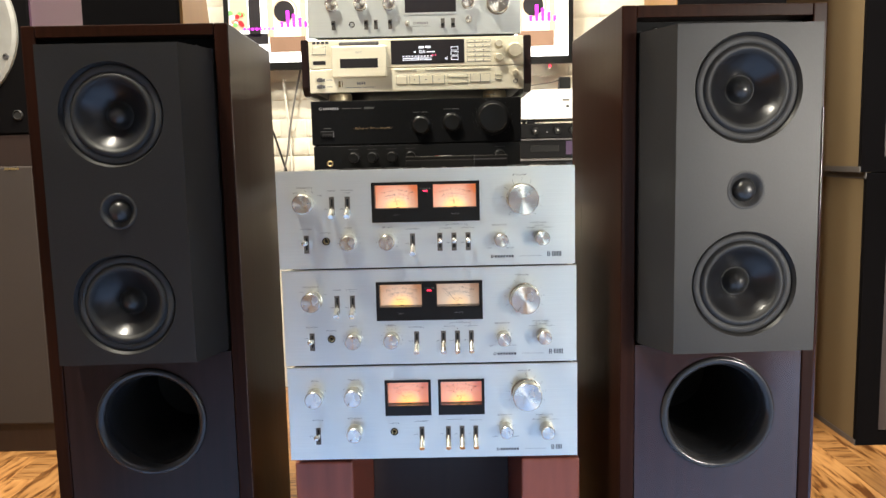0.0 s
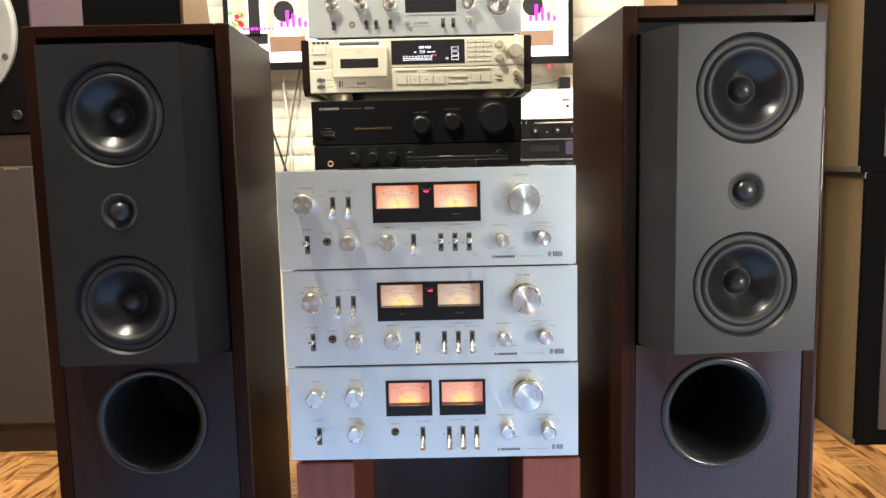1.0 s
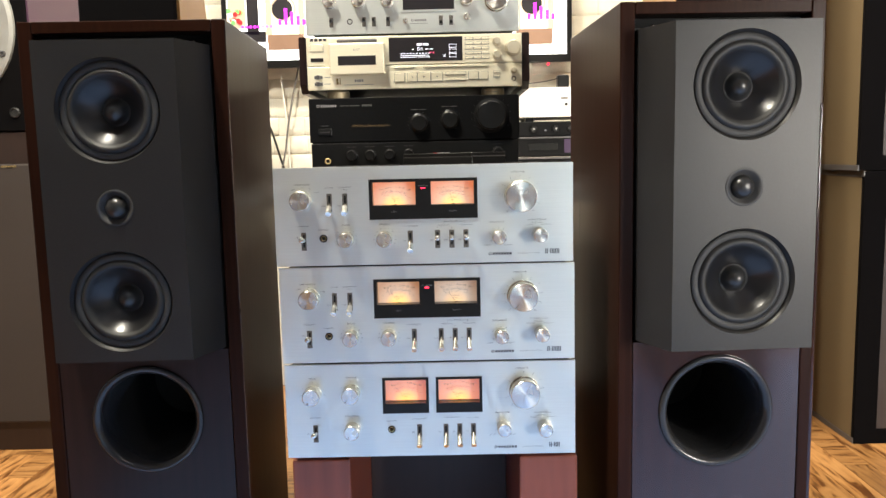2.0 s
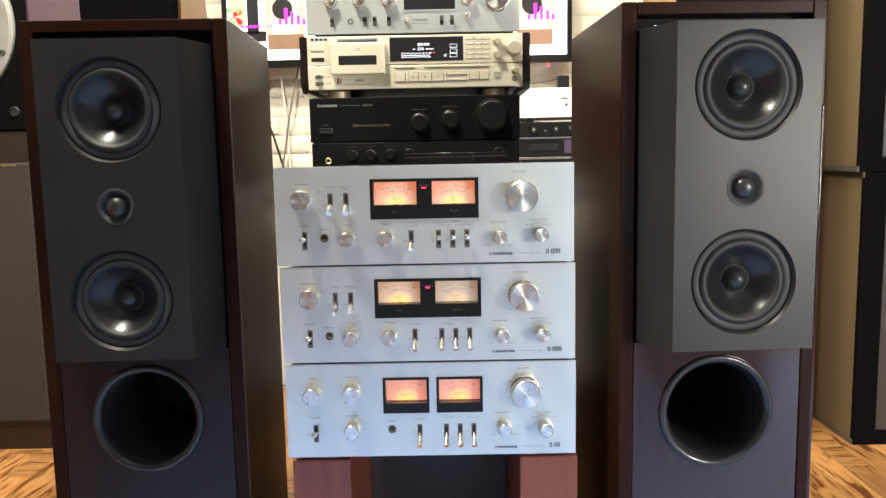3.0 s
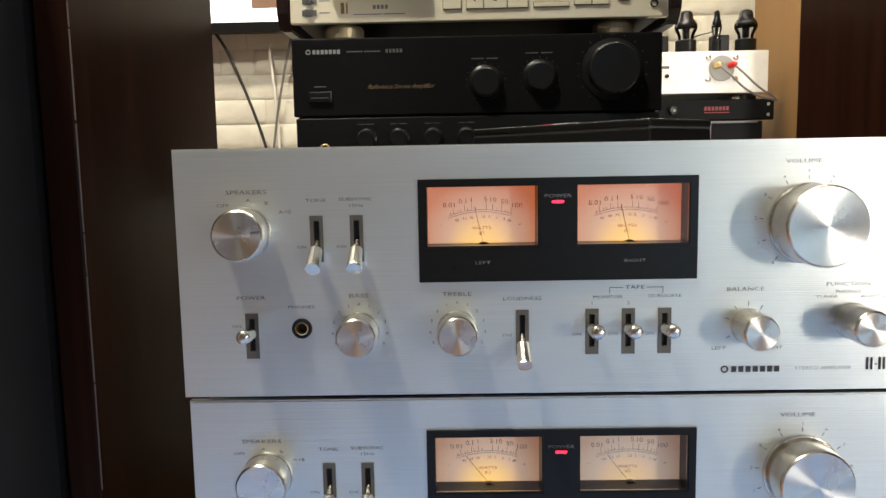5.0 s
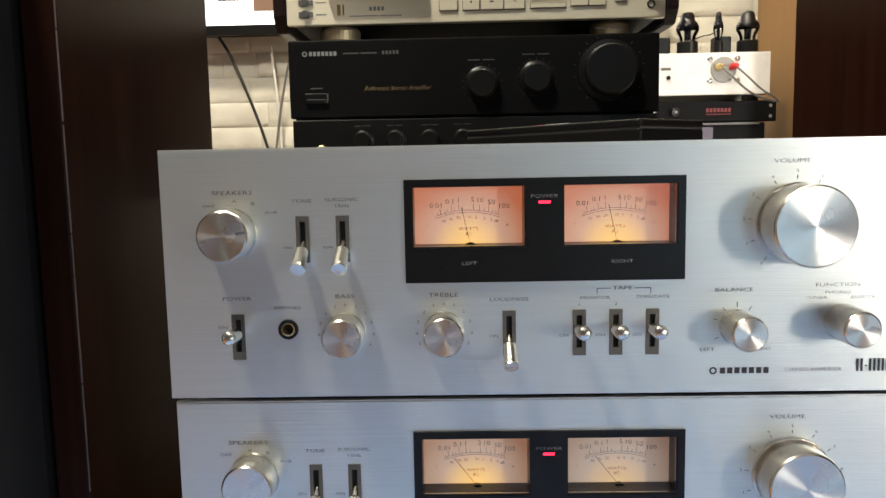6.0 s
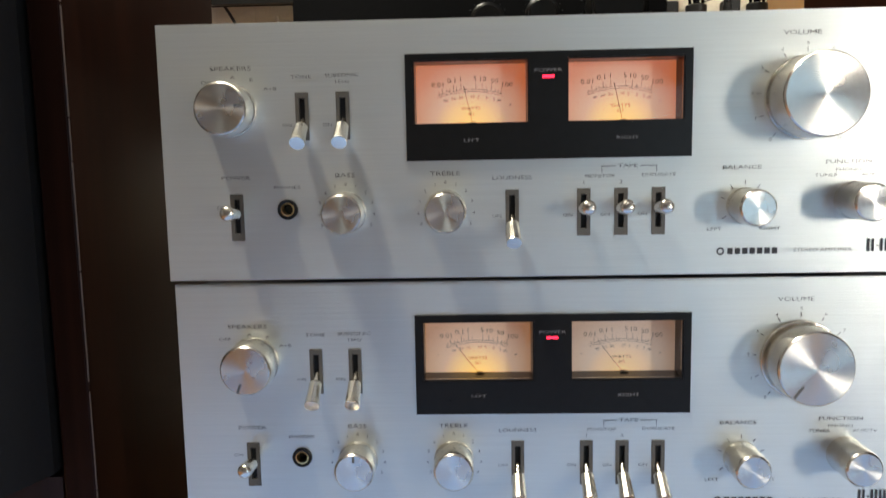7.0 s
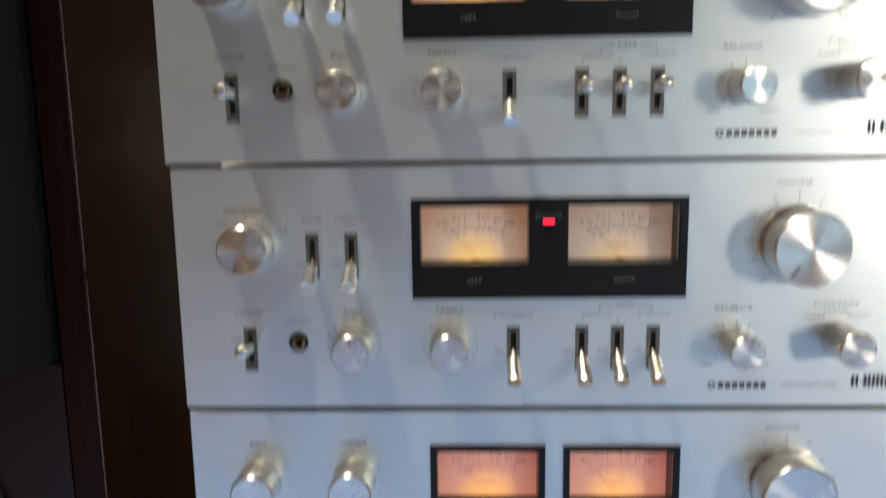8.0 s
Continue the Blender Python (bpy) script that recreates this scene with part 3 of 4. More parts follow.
    knob_parts(A, *vol, volume[0], volume[1], marks[5], skirt=0.0220)
    print_on("VOLUME", vol[0] - 0.003, vol[1] + 0.0335, 0.0036)
    for i in range(11):
        a = -140 + i * 28
        sx, cz_ = math.sin(radians(a)), math.cos(radians(a))
        print_on(str(i), vol[0] + 0.0282 * sx, vol[1] + 0.0282 * cz_, 0.0029, 1.2)
        tk = box(-0.00015, 0.00015, -0.0003, 0, 0.0238, 0.0260)
        bmesh.ops.transform(tk, matrix=Matrix.Rotation(radians(a), 4, "Y"), verts=tk.verts[:])
        part("tick", tk, INK, A, at=(vol[0], 0, vol[1]))
    print_on("BALANCE", bal[0] - 0.002, bal[1] + 0.0205, 0.0034)
    print_on("LEFT", bal[0] - 0.016, bal[1] - 0.0125, 0.0028)
    print_on("RIGHT", bal[0] + 0.0135, bal[1] - 0.0125, 0.0028)
    for a in (-120, -70, -35, 0, 35, 70, 120):
        tk = box(-0.00015, 0.00015, -0.0003, 0, 0.0112, 0.0136)
        bmesh.ops.transform(tk, matrix=Matrix.Rotation(radians(a), 4, "Y"), verts=tk.verts[:])
        part("tick", tk, INK, A, at=(bal[0], 0, bal[1]))
    print_on("FUNCTION", fun[0] - 0.003, fun[1] + 0.0205, 0.0034)
    print_on("PHONO", fun[0] - 0.003, fun[1] + 0.0163, 0.0027)
    print_on("TUNER", fun[0] - 0.0145, fun[1] + 0.0135, 0.0027)
    print_on("AUX/TV", fun[0] + 0.0105, fun[1] + 0.0135, 0.0027)
    logo_bars(lx, 0.0335, lz, 0.0034, f, INK, A)
    print_on("STEREO AMPLIFIER", lx + 0.0565, lz, 0.0030, 1.30, INK_GREY)
    n = 9 if meter_style == "one" else 7
    bars([(lx + 0.0800 + i * 0.0023, lx + 0.0800 + i * 0.0023 + 0.0013) for i in range(n) if i != 2], f, lz - 0.0012, lz + 0.0058, INK, A)
    bars([(lx + 0.0800 + 2 * 0.0023, lx + 0.0800 + 2 * 0.0023 + 0.0014)], f, lz + 0.0015, lz + 0.0022, INK, A)
    return A


amplifier((0.0, 0.0, 0.6605), 0.0, "silver stereo amplifier with peach lit level meters, levers and turned knobs", (DIAL_A, DIAL_A), (-13, -13), True, (80, None, None, None, None, None), (0.0216, 0.025), (-0.006, -0.002))
amplifier((0.002, 0.001, 0.519), 0.0, "silver stereo amplifier with cream lit level meters and lowered levers", (DIAL_B, DIAL_PALE), (-38, -38), False, (200, 0, None, None, None, 217), (0.0205, 0.022), (-0.002, 0.0))
amplifier((0.003, 0.0015, 0.377), 0.0, "silver stereo amplifier with two separate rose lit level meters", (DIAL_C, DIAL_C), (-36, -36), False, (210, 220, 215, None, None, None), (0.0208, 0.023), meter_style="two")


# ---------- bench under the amplifiers ----------
def bench():
    B = thing("wooden_bench", (0.004, 0.012, 0), "low red mahogany bench carrying the stacked amplifiers", "bench")
    part("top_board", box(-0.208, 0.214, 0.020, 0.36, 0.3692, 0.3768, 0.001), DARK_WOOD, B)
    part("end_block", box(-0.208, -0.122, 0.0, 0.34, 0.0, 0.3690, 0.003), RED_WOOD, B)
    part("end_block", box(0.128, 0.214, 0.0, 0.34, 0.0, 0.3690, 0.003), RED_WOOD, B)
    part("back_board", box(-0.1215, 0.1275, 0.27, 0.29, 0.0, 0.3690, 0.001), DARK_WOOD, B)


bench()


# ---------- tower loudspeakers ----------
def driver(parent, x, z, r, y, name="woofer"):
    ring = part(name, lathe([(r, -0.012), (r, 0.0), (r - 0.001, 0.0012), (r - 0.0075, 0.0014), (r - 0.009, 0.0)], 56), BASKET, parent, at=(x, y, z), smooth=True)
    R = r - 0.009
    part("surround", lathe([(R, 0.0), (R - 0.001, 0.0012), (R - 0.003, 0.0034), (R - 0.0058, 0.0042), (R - 0.0085, 0.0030), (R - 0.0105, 0.0), (R - 0.012, -0.0015)], 56), RUBBER, ring, smooth=True)
    c = R - 0.0118
    part("cone", lathe([(c, -0.0012), (c * 0.97, -0.003), (c * 0.75, -0.0125), (c * 0.52, -0.0205), (c * 0.36, -0.0255)], 56), CONE, ring, smooth=True)
    d = c * 0.40
    part("dust_cap", lathe([(d * 1.04, -0.0250), (d * 1.03, -0.0225), (d * 0.97, -0.0215), (d * 0.92, -0.0205), (d * 0.75, -0.0140), (d * 0.5, -0.0095), (d * 0.25, -0.0072), (0, -0.0065)], 40), DOME, ring, smooth=True)
    part("cap_ring", lathe([(d * 1.09, -0.0248), (d * 1.09, -0.0222), (d * 1.04, -0.0214), (d * 1.0, -0.0222)], 40), BASKET, ring, "thin raised ring", smooth=True)
    return ring


def tower(at, turn, W, inner, depth, top_drop, drop, low, fy, shift, label):
    """A tower speaker: origin at the middle of its front lower edge; inner: the side (+1 or -1) of its chamfered baffle."""
    S = thing("tower_speaker", at, label, "loudspeaker", "pair of tower speakers", turn)
    D, H, t = depth, 1.011 - top_drop, 0.020
    part("side_panel", box(-W, -W + t, 0, D, 0, H, 0.0018), VENEER_RED, S)
    part("side_panel", box(W - t, W, 0, D, 0, H, 0.0018), VENEER_RED, S)
    if inner < 0:
        part("edge_strip", box(W - 0.005, W + 0.0008, -0.0010, 0.005, 0.0, 0.872, 0.0028, 3), VENEER_SHEEN, S, "glossy strip added as the edge highlight")
    part("top_panel", box(-W + t + 0.0003, W - t - 0.0003, 0, D, H - 0.0165, H - 0.0003, 0.0012), VENEER_RED, S)
    part("back_panel", box(-W + t, W - t, D - t, D - 0.001, 0.001, H - t - 0.0005), VENEER, S)
    zb = 0.548 - low
    hz = 0.447 - drop
    part("lower_panel", plate(rect(-W + t + 0.001, W - t - 0.001, 0.0, zb), [circle(0.0, hz, 0.074)], 0.0012, 0.020), VENEER_SHEEN if inner < 0 else VENEER, S, "dark veneered lower panel")
    part("shelf", box(-W + t + 0.001, W - t - 0.001, 0.0215, D - t - 0.001, zb - 0.018, zb - 0.001), DEEP, S)
    part("recess_board", box(-W + t + 0.0005, W - t - 0.0005, 0.030, 0.048, zb + 0.0005, H - 0.017), BLACK_METAL, S, "black board behind the baffle")
    # pale slivers for chips and the bright highlight line of the inner front edge
    rnd = random.Random(11)
    z = 0.30
    while inner > 0 and z < 0.88:
        h = rnd.uniform(0.02, 0.09)
        w = rnd.uniform(0.0002, 0.0005)
        part("edge_chip", box(W - w, W + 0.0004, -0.0005, w, z, z + h, 0.0002, 1), EDGE_PALE, S)
        z += h + rnd.choice((0.0006, 0.001, 0.002, 0.006))
    # port
    port = part("port", lathe([(0.074, -0.006), (0.0800, -0.002), (0.0812, 0.0015), (0.0805, 0.0042), (0.0770, 0.0055), (0.0730, 0.0045), (0.0690, -0.001), (0.0660, -0.010), (0.0640, -0.024), (0.0632, -0.045), (0.0630, -0.215)], 64), PORT, S, "glossy black flared port", at=(0, 0.0012, hz), smooth=True)
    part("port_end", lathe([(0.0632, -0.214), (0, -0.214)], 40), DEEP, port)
    # projecting baffle with one chamfered flank
    b0, b1 = 0.552 - low, 0.975 - top_drop
    # plan outline, drawn for a chamfer on the inner side
    xf_in, xf_out, xb_in, xb_out = -0.088, 0.098, -0.115, 0.112
    flip = (lambda v: v + shift) if inner < 0 else (lambda v: shift - v)
    ws = [(0.004, 0.892 - drop), (0.004, 0.642 - drop - (0.005 if inner > 0 else 0.0))]
    tw = (0.003, 0.764 - drop)
    holes = [circle(flip(x), z, 0.0692, 56) for x, z in ws] + [circle(flip(tw[0]), tw[1], 0.021, 32)]
    fx = sorted((flip(xf_in), flip(xf_out)))
    bf = part("baffle", plate(rect(fx[0], fx[1], b0, b1), holes, fy, fy + 0.016), BAFFLE, S, "grey satin painted baffle")
    fl = prism([(flip(x), y) for x, y in ((xf_in, fy), (xf_in + 0.012, fy + 0.0165), (xb_in + 0.014, 0.0295), (xb_in, 0.0295), (xb_in, -0.004))][:: 1 if inner < 0 else -1], b0, b1)
    part("baffle_flank", fl, BAFFLE, S)
    fl = prism([(flip(x), y) for x, y in ((xf_out, fy), (xb_out, 0.0295), (xb_out - 0.014, 0.0295), (xf_out - 0.012, fy + 0.0165))][:: 1 if inner < 0 else -1], b0, b1)
    part("baffle_flank", fl, BAFFLE, S)
    ox = sorted((flip(xb_in + 0.016), flip(xb_out - 0.016)))
    part("baffle_back", box(ox[0], ox[1], fy + 0.05, 0.029, b0 + 0.001, b1 - 0.001), BLACK_METAL, S)
    for x, z in ws:
        driver(S, flip(x), z, 0.0652, fy + 0.0070)
        part("rebate_ring", lathe([(0.0692, -0.0002), (0.0686, -0.0010), (0.0664, -0.0075), (0.0648, -0.0082)], 56), BAFFLE, S, at=(flip(x), fy, z), smooth=True)
    twr = part("tweeter", lathe([(0.0245, 0.0003), (0.0235, 0.0010), (0.0205, 0.0), (0.0175, -0.0050), (0.0150, -0.0060)], 40), BASKET, S, at=(flip(tw[0]), fy, tw[1]), smooth=True)
    part("tweeter_dome", lathe([(0.0155, -0.0062), (0.0138, -0.004), (0.0125, 0.0008), (0.0095, 0.0040), (0.005, 0.0058), (0, 0.0064)], 36), DOME, twr, smooth=True)
    # grille pegs and screws on the recess board
    for x in (-0.085, -0.015, 0.075):
        part("screw", lathe([(0.0052, 0), (0.0052, 0.0016), (0.0036, 0.0030), (0.0022, 0.0026), (0.0018, 0.0012), (0, 0.0012)], 20), CHROME, S, at=(flip(x), 0.0298, H - 0.0295), smooth=True)
    for x, z in ((-0.110, b0 - 0.002), (-0.108, H - 0.036)):
        part("peg_socket", lathe([(0.0065, 0), (0.0065, 0.003), (0.0045, 0.0035), (0.004, 0.001), (0, 0.001)], 20), RUBBER, S, at=(flip(x), 0.0298, z + (0.012 if z < 0.6 else 0)), smooth=True)
    return S


tower((-0.4145, 0.016, 0), 2.0, 0.1435, 1, 0.298, 0.003, 0.012, 0.010, -0.072, 0.0055, "dark rosewood veneer tower speaker with near-black baffle and open port")
tower((0.406, -0.027, 0), 2.8, 0.139, -1, 0.318, 0.003, 0.0, 0.0, -0.068, 0.0, "dark rosewood veneer tower speaker with grey chamfered baffle and open port")


# ---------- black case lying on the top amplifier ----------
def flat_case():
    C = thing("flat_case", (0.072, 0.090, 0.7990), "slim glossy black case lying on the amplifier cover", "case", turn=-51.5)
    part("body", box(-0.180, 0.0, 0.0, 0.070, 0, 0.0110, 0.0018, 3), BLACK, C)
    part("lid", box(-0.180, 0.0, 0.0, 0.070, 0.0118, 0.0172, 0.0016, 3), BLACK, C)
    part("seam", box(-0.1790, -0.001, 0.0010, 0.069, 0.0108, 0.0120), COVER, C, "grey lid seam")
    part("sticker", box(-0.104, -0.094, 0.006, 0.014, 0.0171, 0.0178), RCA_RED, C, "small red sticker")
    part("sticker", box(-0.093, -0.070, 0.006, 0.014, 0.0171, 0.0178), CABLE_WHITE, C, "small white sticker")


flat_case()


# ---------- the rack table and the stack behind ----------
def table():
    T = thing("equipment_table", (0, 0, 0), "white topped table carrying the rear hi-fi stack", "table")
    part("tabletop", prism([(-0.25, 0.455), (0.46, 0.455), (0.46, 1.06), (0.625, 1.06), (0.625, 1.50), (-0.25, 1.50)], 0.715, 0.745), WHITE_PAINT, T)
    for x, y in ((-0.21, 0.50), (-0.21, 1.45), (0.42, 0.50), (0.59, 1.45), (0.59, 1.11)):
        part("leg", box(x - 0.02, x + 0.02, y - 0.02, y + 0.02, 0, 0.7145, 0.002), DARK_WOOD, T)


table()
STACK = (-0.029, 0.462)


def black_amp():
    x, y = STACK
    A = thing("black_amplifier", (x, y, 0.746), "black integrated amplifier with gold script and round black knobs", "amplifier")
    H = 0.183
    part("body", box(-0.205, 0.205, 0.012, 0.37, 0.012, H - 0.003, 0.002), BLACK_METAL, A)
    part("front_panel", box(-0.208, 0.208, 0, 0.0115, 0.0965, H, 0.0016), BLACK_METAL, A)
    part("lower_panel", box(-0.206, 0.206, 0.0015, 0.0115, 0.012, 0.0945, 0.001), BLACK, A)
    for sx in (-0.16, 0.16):
        for yy in (0.06, 0.32):
            part("foot", lathe([(0.02, 0), (0.02, 0.011), (0.016, 0.0125), (0, 0.0125)], 24, False), BLACK, A, at=(sx, yy, 0))
    for kx, kz, r, d in ((0.010, 0.131, 0.0160, 0.012), (0.071, 0.136, 0.0160, 0.012), (0.152, 0.143, 0.028, 0.017)):
        k = part("knob", lathe([(r * 1.22, 0), (r * 1.22, 0.002), (r * 1.04, 0.0035), (r, 0.005), (r, d - 0.002), (r - 0.002, d), (0, d - 0.0006)], 40), BLACK, A, at=(kx, 0, kz), smooth=False)
        for i in range(15):
            a = radians(-140 + i * 20)
            bm = box(-0.0003, 0.0003, -0.0003, 0, r * 1.34, r * 1.42)
            bmesh.ops.transform(bm, matrix=Matrix.Rotation(a, 4, "Y"), verts=bm.verts[:])
            part("tick", bm, INK_DIM, A, at=(kx, 0, kz))
        bars([(kx - 0.016, kx - 0.002), (kx + 0.001, kx + 0.014)], -0.0004, kz + r * 1.62, kz + r * 1.62 + 0.0012, INK_DIM, A)
    for kx in (-0.126, -0.089, -0.050, -0.012, 0.165):
        part("small_knob", lathe([(0.012, 0), (0.012, 0.002), (0.0098, 0.003), (0.0098, 0.016), (0.0085, 0.0175), (0, 0.017)], 30), BLACK, A, at=(kx, 0.0015, 0.070))
        bars([(kx - 0.010, kx - 0.002), (kx, kx + 0.009)], 0.0011, 0.0865, 0.0874, INK_DIM, A)
    part("power_button", box(-0.190, -0.164, -0.004, 0.001, 0.112, 0.124, 0.001), BLACK, A)
    part("button_line", box(-0.187, -0.167, -0.0046, -0.0038, 0.1165, 0.1175), INK_DIM, A)
    bars([(-0.184, -0.170)], -0.0004, 0.1290, 0.1302, INK_DIM, A)
    logo_bars(-0.192, 0.040, 0.168, 0.0046, -0.0004, INK_GREY, A)
    bars([(-0.146, -0.128), (-0.126, -0.108)], -0.0004, 0.1672, 0.1684, INK_DIM, A)
    bars([(-0.102 + i * 0.004, -0.0993 + i * 0.004) for i in range(5)], -0.0004, 0.1660, 0.1700, INK_DIM, A)
    text("Reference Stereo Amplifier", -0.086, -0.0005, 0.1285, 0.0072, INK_GOLD, A, 0.94, 0.48)
    jk = part("headphone_jack", lathe([(0.006, 0), (0.006, 0.002), (0.0052, 0.0024), (0.0040, 0.0016), (0.0038, -0.004), (0, -0.004)], 24), GOLD, A, at=(-0.174, 0.0015, 0.0600))
    part("jack_hole", lathe([(0.0037, 0.0004), (0, 0.0004)], 20), DEEP, jk)


black_amp()


def deck():
    x, y = STACK
    z = 0.746 + 0.183
    A = thing("cassette_deck", (x + 0.003, y, z), "champagne digital tape deck with dark wooden side cheeks", "tape deck")
    z0, H = 0.0165, 0.118
    part("body", box(-0.205, 0.205, 0.012, 0.34, z0 + 0.001, H - 0.001, 0.001), BLACK_METAL, A)
    part("upper_panel", box(-0.211, 0.211, 0, 0.0115, z0 + 0.046, H, 0.0012), ALU_WARM, A, "champagne brushed panel")
    part("lower_panel", box(-0.211, 0.211, 0.001, 0.0115, z0, z0 + 0.0448, 0.0012), ALU_WARM, A, "champagne brushed panel")
    for s in (-1, 1):
        pts = [(0.0, z0 + 0.010), (0.0, H + 0.001), (0.35, H + 0.001), (0.35, z0 - 0.006), (0.016, z0 - 0.006)]
        bm = bmesh.new()
        lo = [bm.verts.new((s * 0.2115, py, pz)) for py, pz in pts]
        hi = [bm.verts.new((s * 0.2260, py, pz)) for py, pz in pts]
        bm.faces.new(lo)
        bm.faces.new(hi[::-1])
        for i in range(5):
            j = (i + 1) % 5
            bm.faces.new((lo[i], lo[j], hi[j], hi[i]))
        bmesh.ops.bevel(bm, geom=bm.edges[:], offset=0.0015, segments=2, affect="EDGES")
        part("side_cheek", bm, VENEER, A, "dark wooden side cheek")
        for yy in (0.03, 0.29):
            part("foot", lathe([(0.022, 0), (0.023, 0.002), (0.023, 0.0125), (0.020, 0.0160), (0, 0.0162)], 30, False), FOOT_GOLD, A, "gold rimmed foot", at=(s * 0.155, yy, 0))
    # tape door
    d = part("tape_door", box(-0.165, -0.057, -0.0135, -0.0002, z0 + 0.027, z0 + 0.088, 0.003, 3), ALU_WARM, A, "champagne tape door")
    part("door_window", box(-0.148, -0.074, -0.0141, -0.013, z0 + 0.045, z0 + 0.063, 0.0004), DARK_GLASS, d)
    text("DAT", -0.111, -0.0139, z0 + 0.0745, 0.0058, INK_GREY, d, 1.1)
    part("door_grip", box(-0.150, -0.072, -0.008, -0.0003, z0 + 0.089, z0 + 0.096, 0.002), COVER, d)
    # display
    dp = part("display", box(-0.049, 0.095, -0.0012, 0.0, z0 + 0.0515, z0 + 0.0975, 0.0005), DARK_GLASS, A, "dark display window")
    f = -0.0016
    bars([(-0.026, 0.030)], f, z0 + 0.0620, z0 + 0.0630, DISPLAY_WHITE, dp, "level_bar")
    bars([(-0.026 + i * 0.0042, -0.0236 + i * 0.0042) for i in range(14)], f, z0 + 0.0585, z0 + 0.0600, DISPLAY_WHITE, dp, "level_bar")
    bars([(-0.026 + i * 0.0060, -0.0232 + i * 0.0060) for i in range(10)], f, z0 + 0.0655, z0 + 0.0672, DISPLAY_WHITE, dp, "level_bar")
    text("DA", 0.012, f, z0 + 0.0745, 0.0095, DISPLAY_WHITE, dp, 0.9, 0.1)
    bars([(-0.004, 0.000), (0.022, 0.029), (0.031, 0.037)], f, z0 + 0.0735, z0 + 0.0750, DISPLAY_WHITE, dp, "segment")
    bars([(0.006, 0.016), (0.0185, 0.0285)], f, z0 + 0.0815, z0 + 0.0850, DISPLAY_WHITE, dp, "segment")
    bars([(0.031, 0.034), (0.037, 0.039)], f, z0 + 0.066, z0 + 0.069, DISPLAY_RED, dp, "segment")
    for zz in (0.058, 0.0665, 0.076):
        fr = plate(rect(0.069, 0.083, z0 + zz, z0 + zz + 0.007), [rect(0.0696, 0.0824, z0 + zz + 0.0006, z0 + zz + 0.0064)], f - 0.0002, f)
        part("segment", fr, DISPLAY_WHITE, dp)
    text("00", 0.060, f, z0 + 0.0610, 0.0075, DISPLAY_WHITE, dp, 0.8)
    # number pad
    for r in range(5):
        for c in range(3):
            part("key", box(0.101 + c * 0.0158, 0.1150 + c * 0.0158, -0.0016, 0.0, z0 + 0.0540 + r * 0.0092, z0 + 0.0580 + r * 0.0092, 0.0006), ALU_WARM, A)
            part("key_gap", box(0.1004 + c * 0.0158, 0.1156 + c * 0.0158, -0.0004, 0.0, z0 + 0.0533 + r * 0.0092, z0 + 0.0587 + r * 0.0092), KNOB_GROOVE, A)
    for kx, kz, r in ((0.1625, 0.086, 0.0075), (0.1625, 0.060, 0.0075), (0.194, 0.073, 0.0135), (0.195, 0.030, 0.0055)):
        knob_parts(A, kx, z0 + kz, r, 0.014, skirt=r * 1.18, body=KNOB_WARM, face=KNOB_WARM)
    part("headphone_jack", lathe([(0.0045, 0), (0.0045, 0.001), (0.003, 0.0012), (0.003, -0.002), (0, -0.002)], 20), DEEP, A, at=(0.195, 0.0005, z0 + 0.0145))
    part("power_button", box(-0.203, -0.178, -0.0025, 0.0, z0 + 0.074, z0 + 0.089, 0.0008), ALU_WARM, A)
    part("button_gap", box(-0.2036, -0.1774, -0.0005, 0.0, z0 + 0.0734, z0 + 0.0896), KNOB_GROOVE, A)
    part("timer_slot", box(-0.203, -0.178, -0.0008, 0.0, z0 + 0.054, z0 + 0.0615), DARK_GLASS, A)
    for zz in (0.0115, 0.0245):
        part("slider", box(-0.197, -0.181, -0.0006, 0.001, z0 + zz - 0.003, z0 + zz + 0.003), KNOB_GROOVE, A)
        part("slider_cap", box(-0.193, -0.186, -0.0045, 0.0, z0 + zz - 0.004, z0 + zz + 0.004, 0.0006), COVER, A)
        bars([(-0.178, -0.166)], 0.0006, z0 + zz - 0.0006, z0 + zz + 0.0006, INK_GREY, A)
    # transport keys
    for x0, x1, za, zb in ((-0.040, -0.019, 0.012, 0.030), (-0.014, 0.0055, 0.012, 0.030), (0.0058, 0.0318, 0.012, 0.030), (0.0321, 0.0555, 0.012, 0.030),
                           (0.061, 0.101, 0.0235, 0.0300), (0.061, 0.101, 0.0125, 0.0185), (0.106, 0.1255, 0.014, 0.030), (0.1258, 0.145, 0.014, 0.030), (0.155, 0.168, 0.0255, 0.030), (0.155, 0.168, 0.0175, 0.022),
                           (-0.040, 0.000, 0.0385, 0.0412), (0.018, 0.078, 0.0385, 0.0412), (0.080, 0.145, 0.0385, 0.0412)):
        part("key", box(x0 + 0.0006, x1 - 0.0006, -0.0018, 0.001, z0 + za + 0.0006, z0 + zb - 0.0006, 0.0005), ALU_WARM, A)
        part("key_gap", box(x0, x1, 0.0004, 0.001, z0 + za, z0 + zb), KNOB_GROOVE, A)
    bars([(-0.0052, -0.0032)], -0.0022, z0 + 0.0200, z0 + 0.0220, INK, A, "symbol")
    bars([(0.0165, 0.0205)], -0.0022, z0 + 0.0200, z0 + 0.0218, INK, A, "symbol")
    bars([(0.0430, 0.0438), (0.0448, 0.0456)], -0.0022, z0 + 0.0200, z0 + 0.0222, INK, A, "symbol")
    bars([(-0.203 + i * 0.0085, -0.1965 + i * 0.0085) for i in range(4)], -0.0004, z0 + 0.0935, z0 + 0.0990, INK, A)
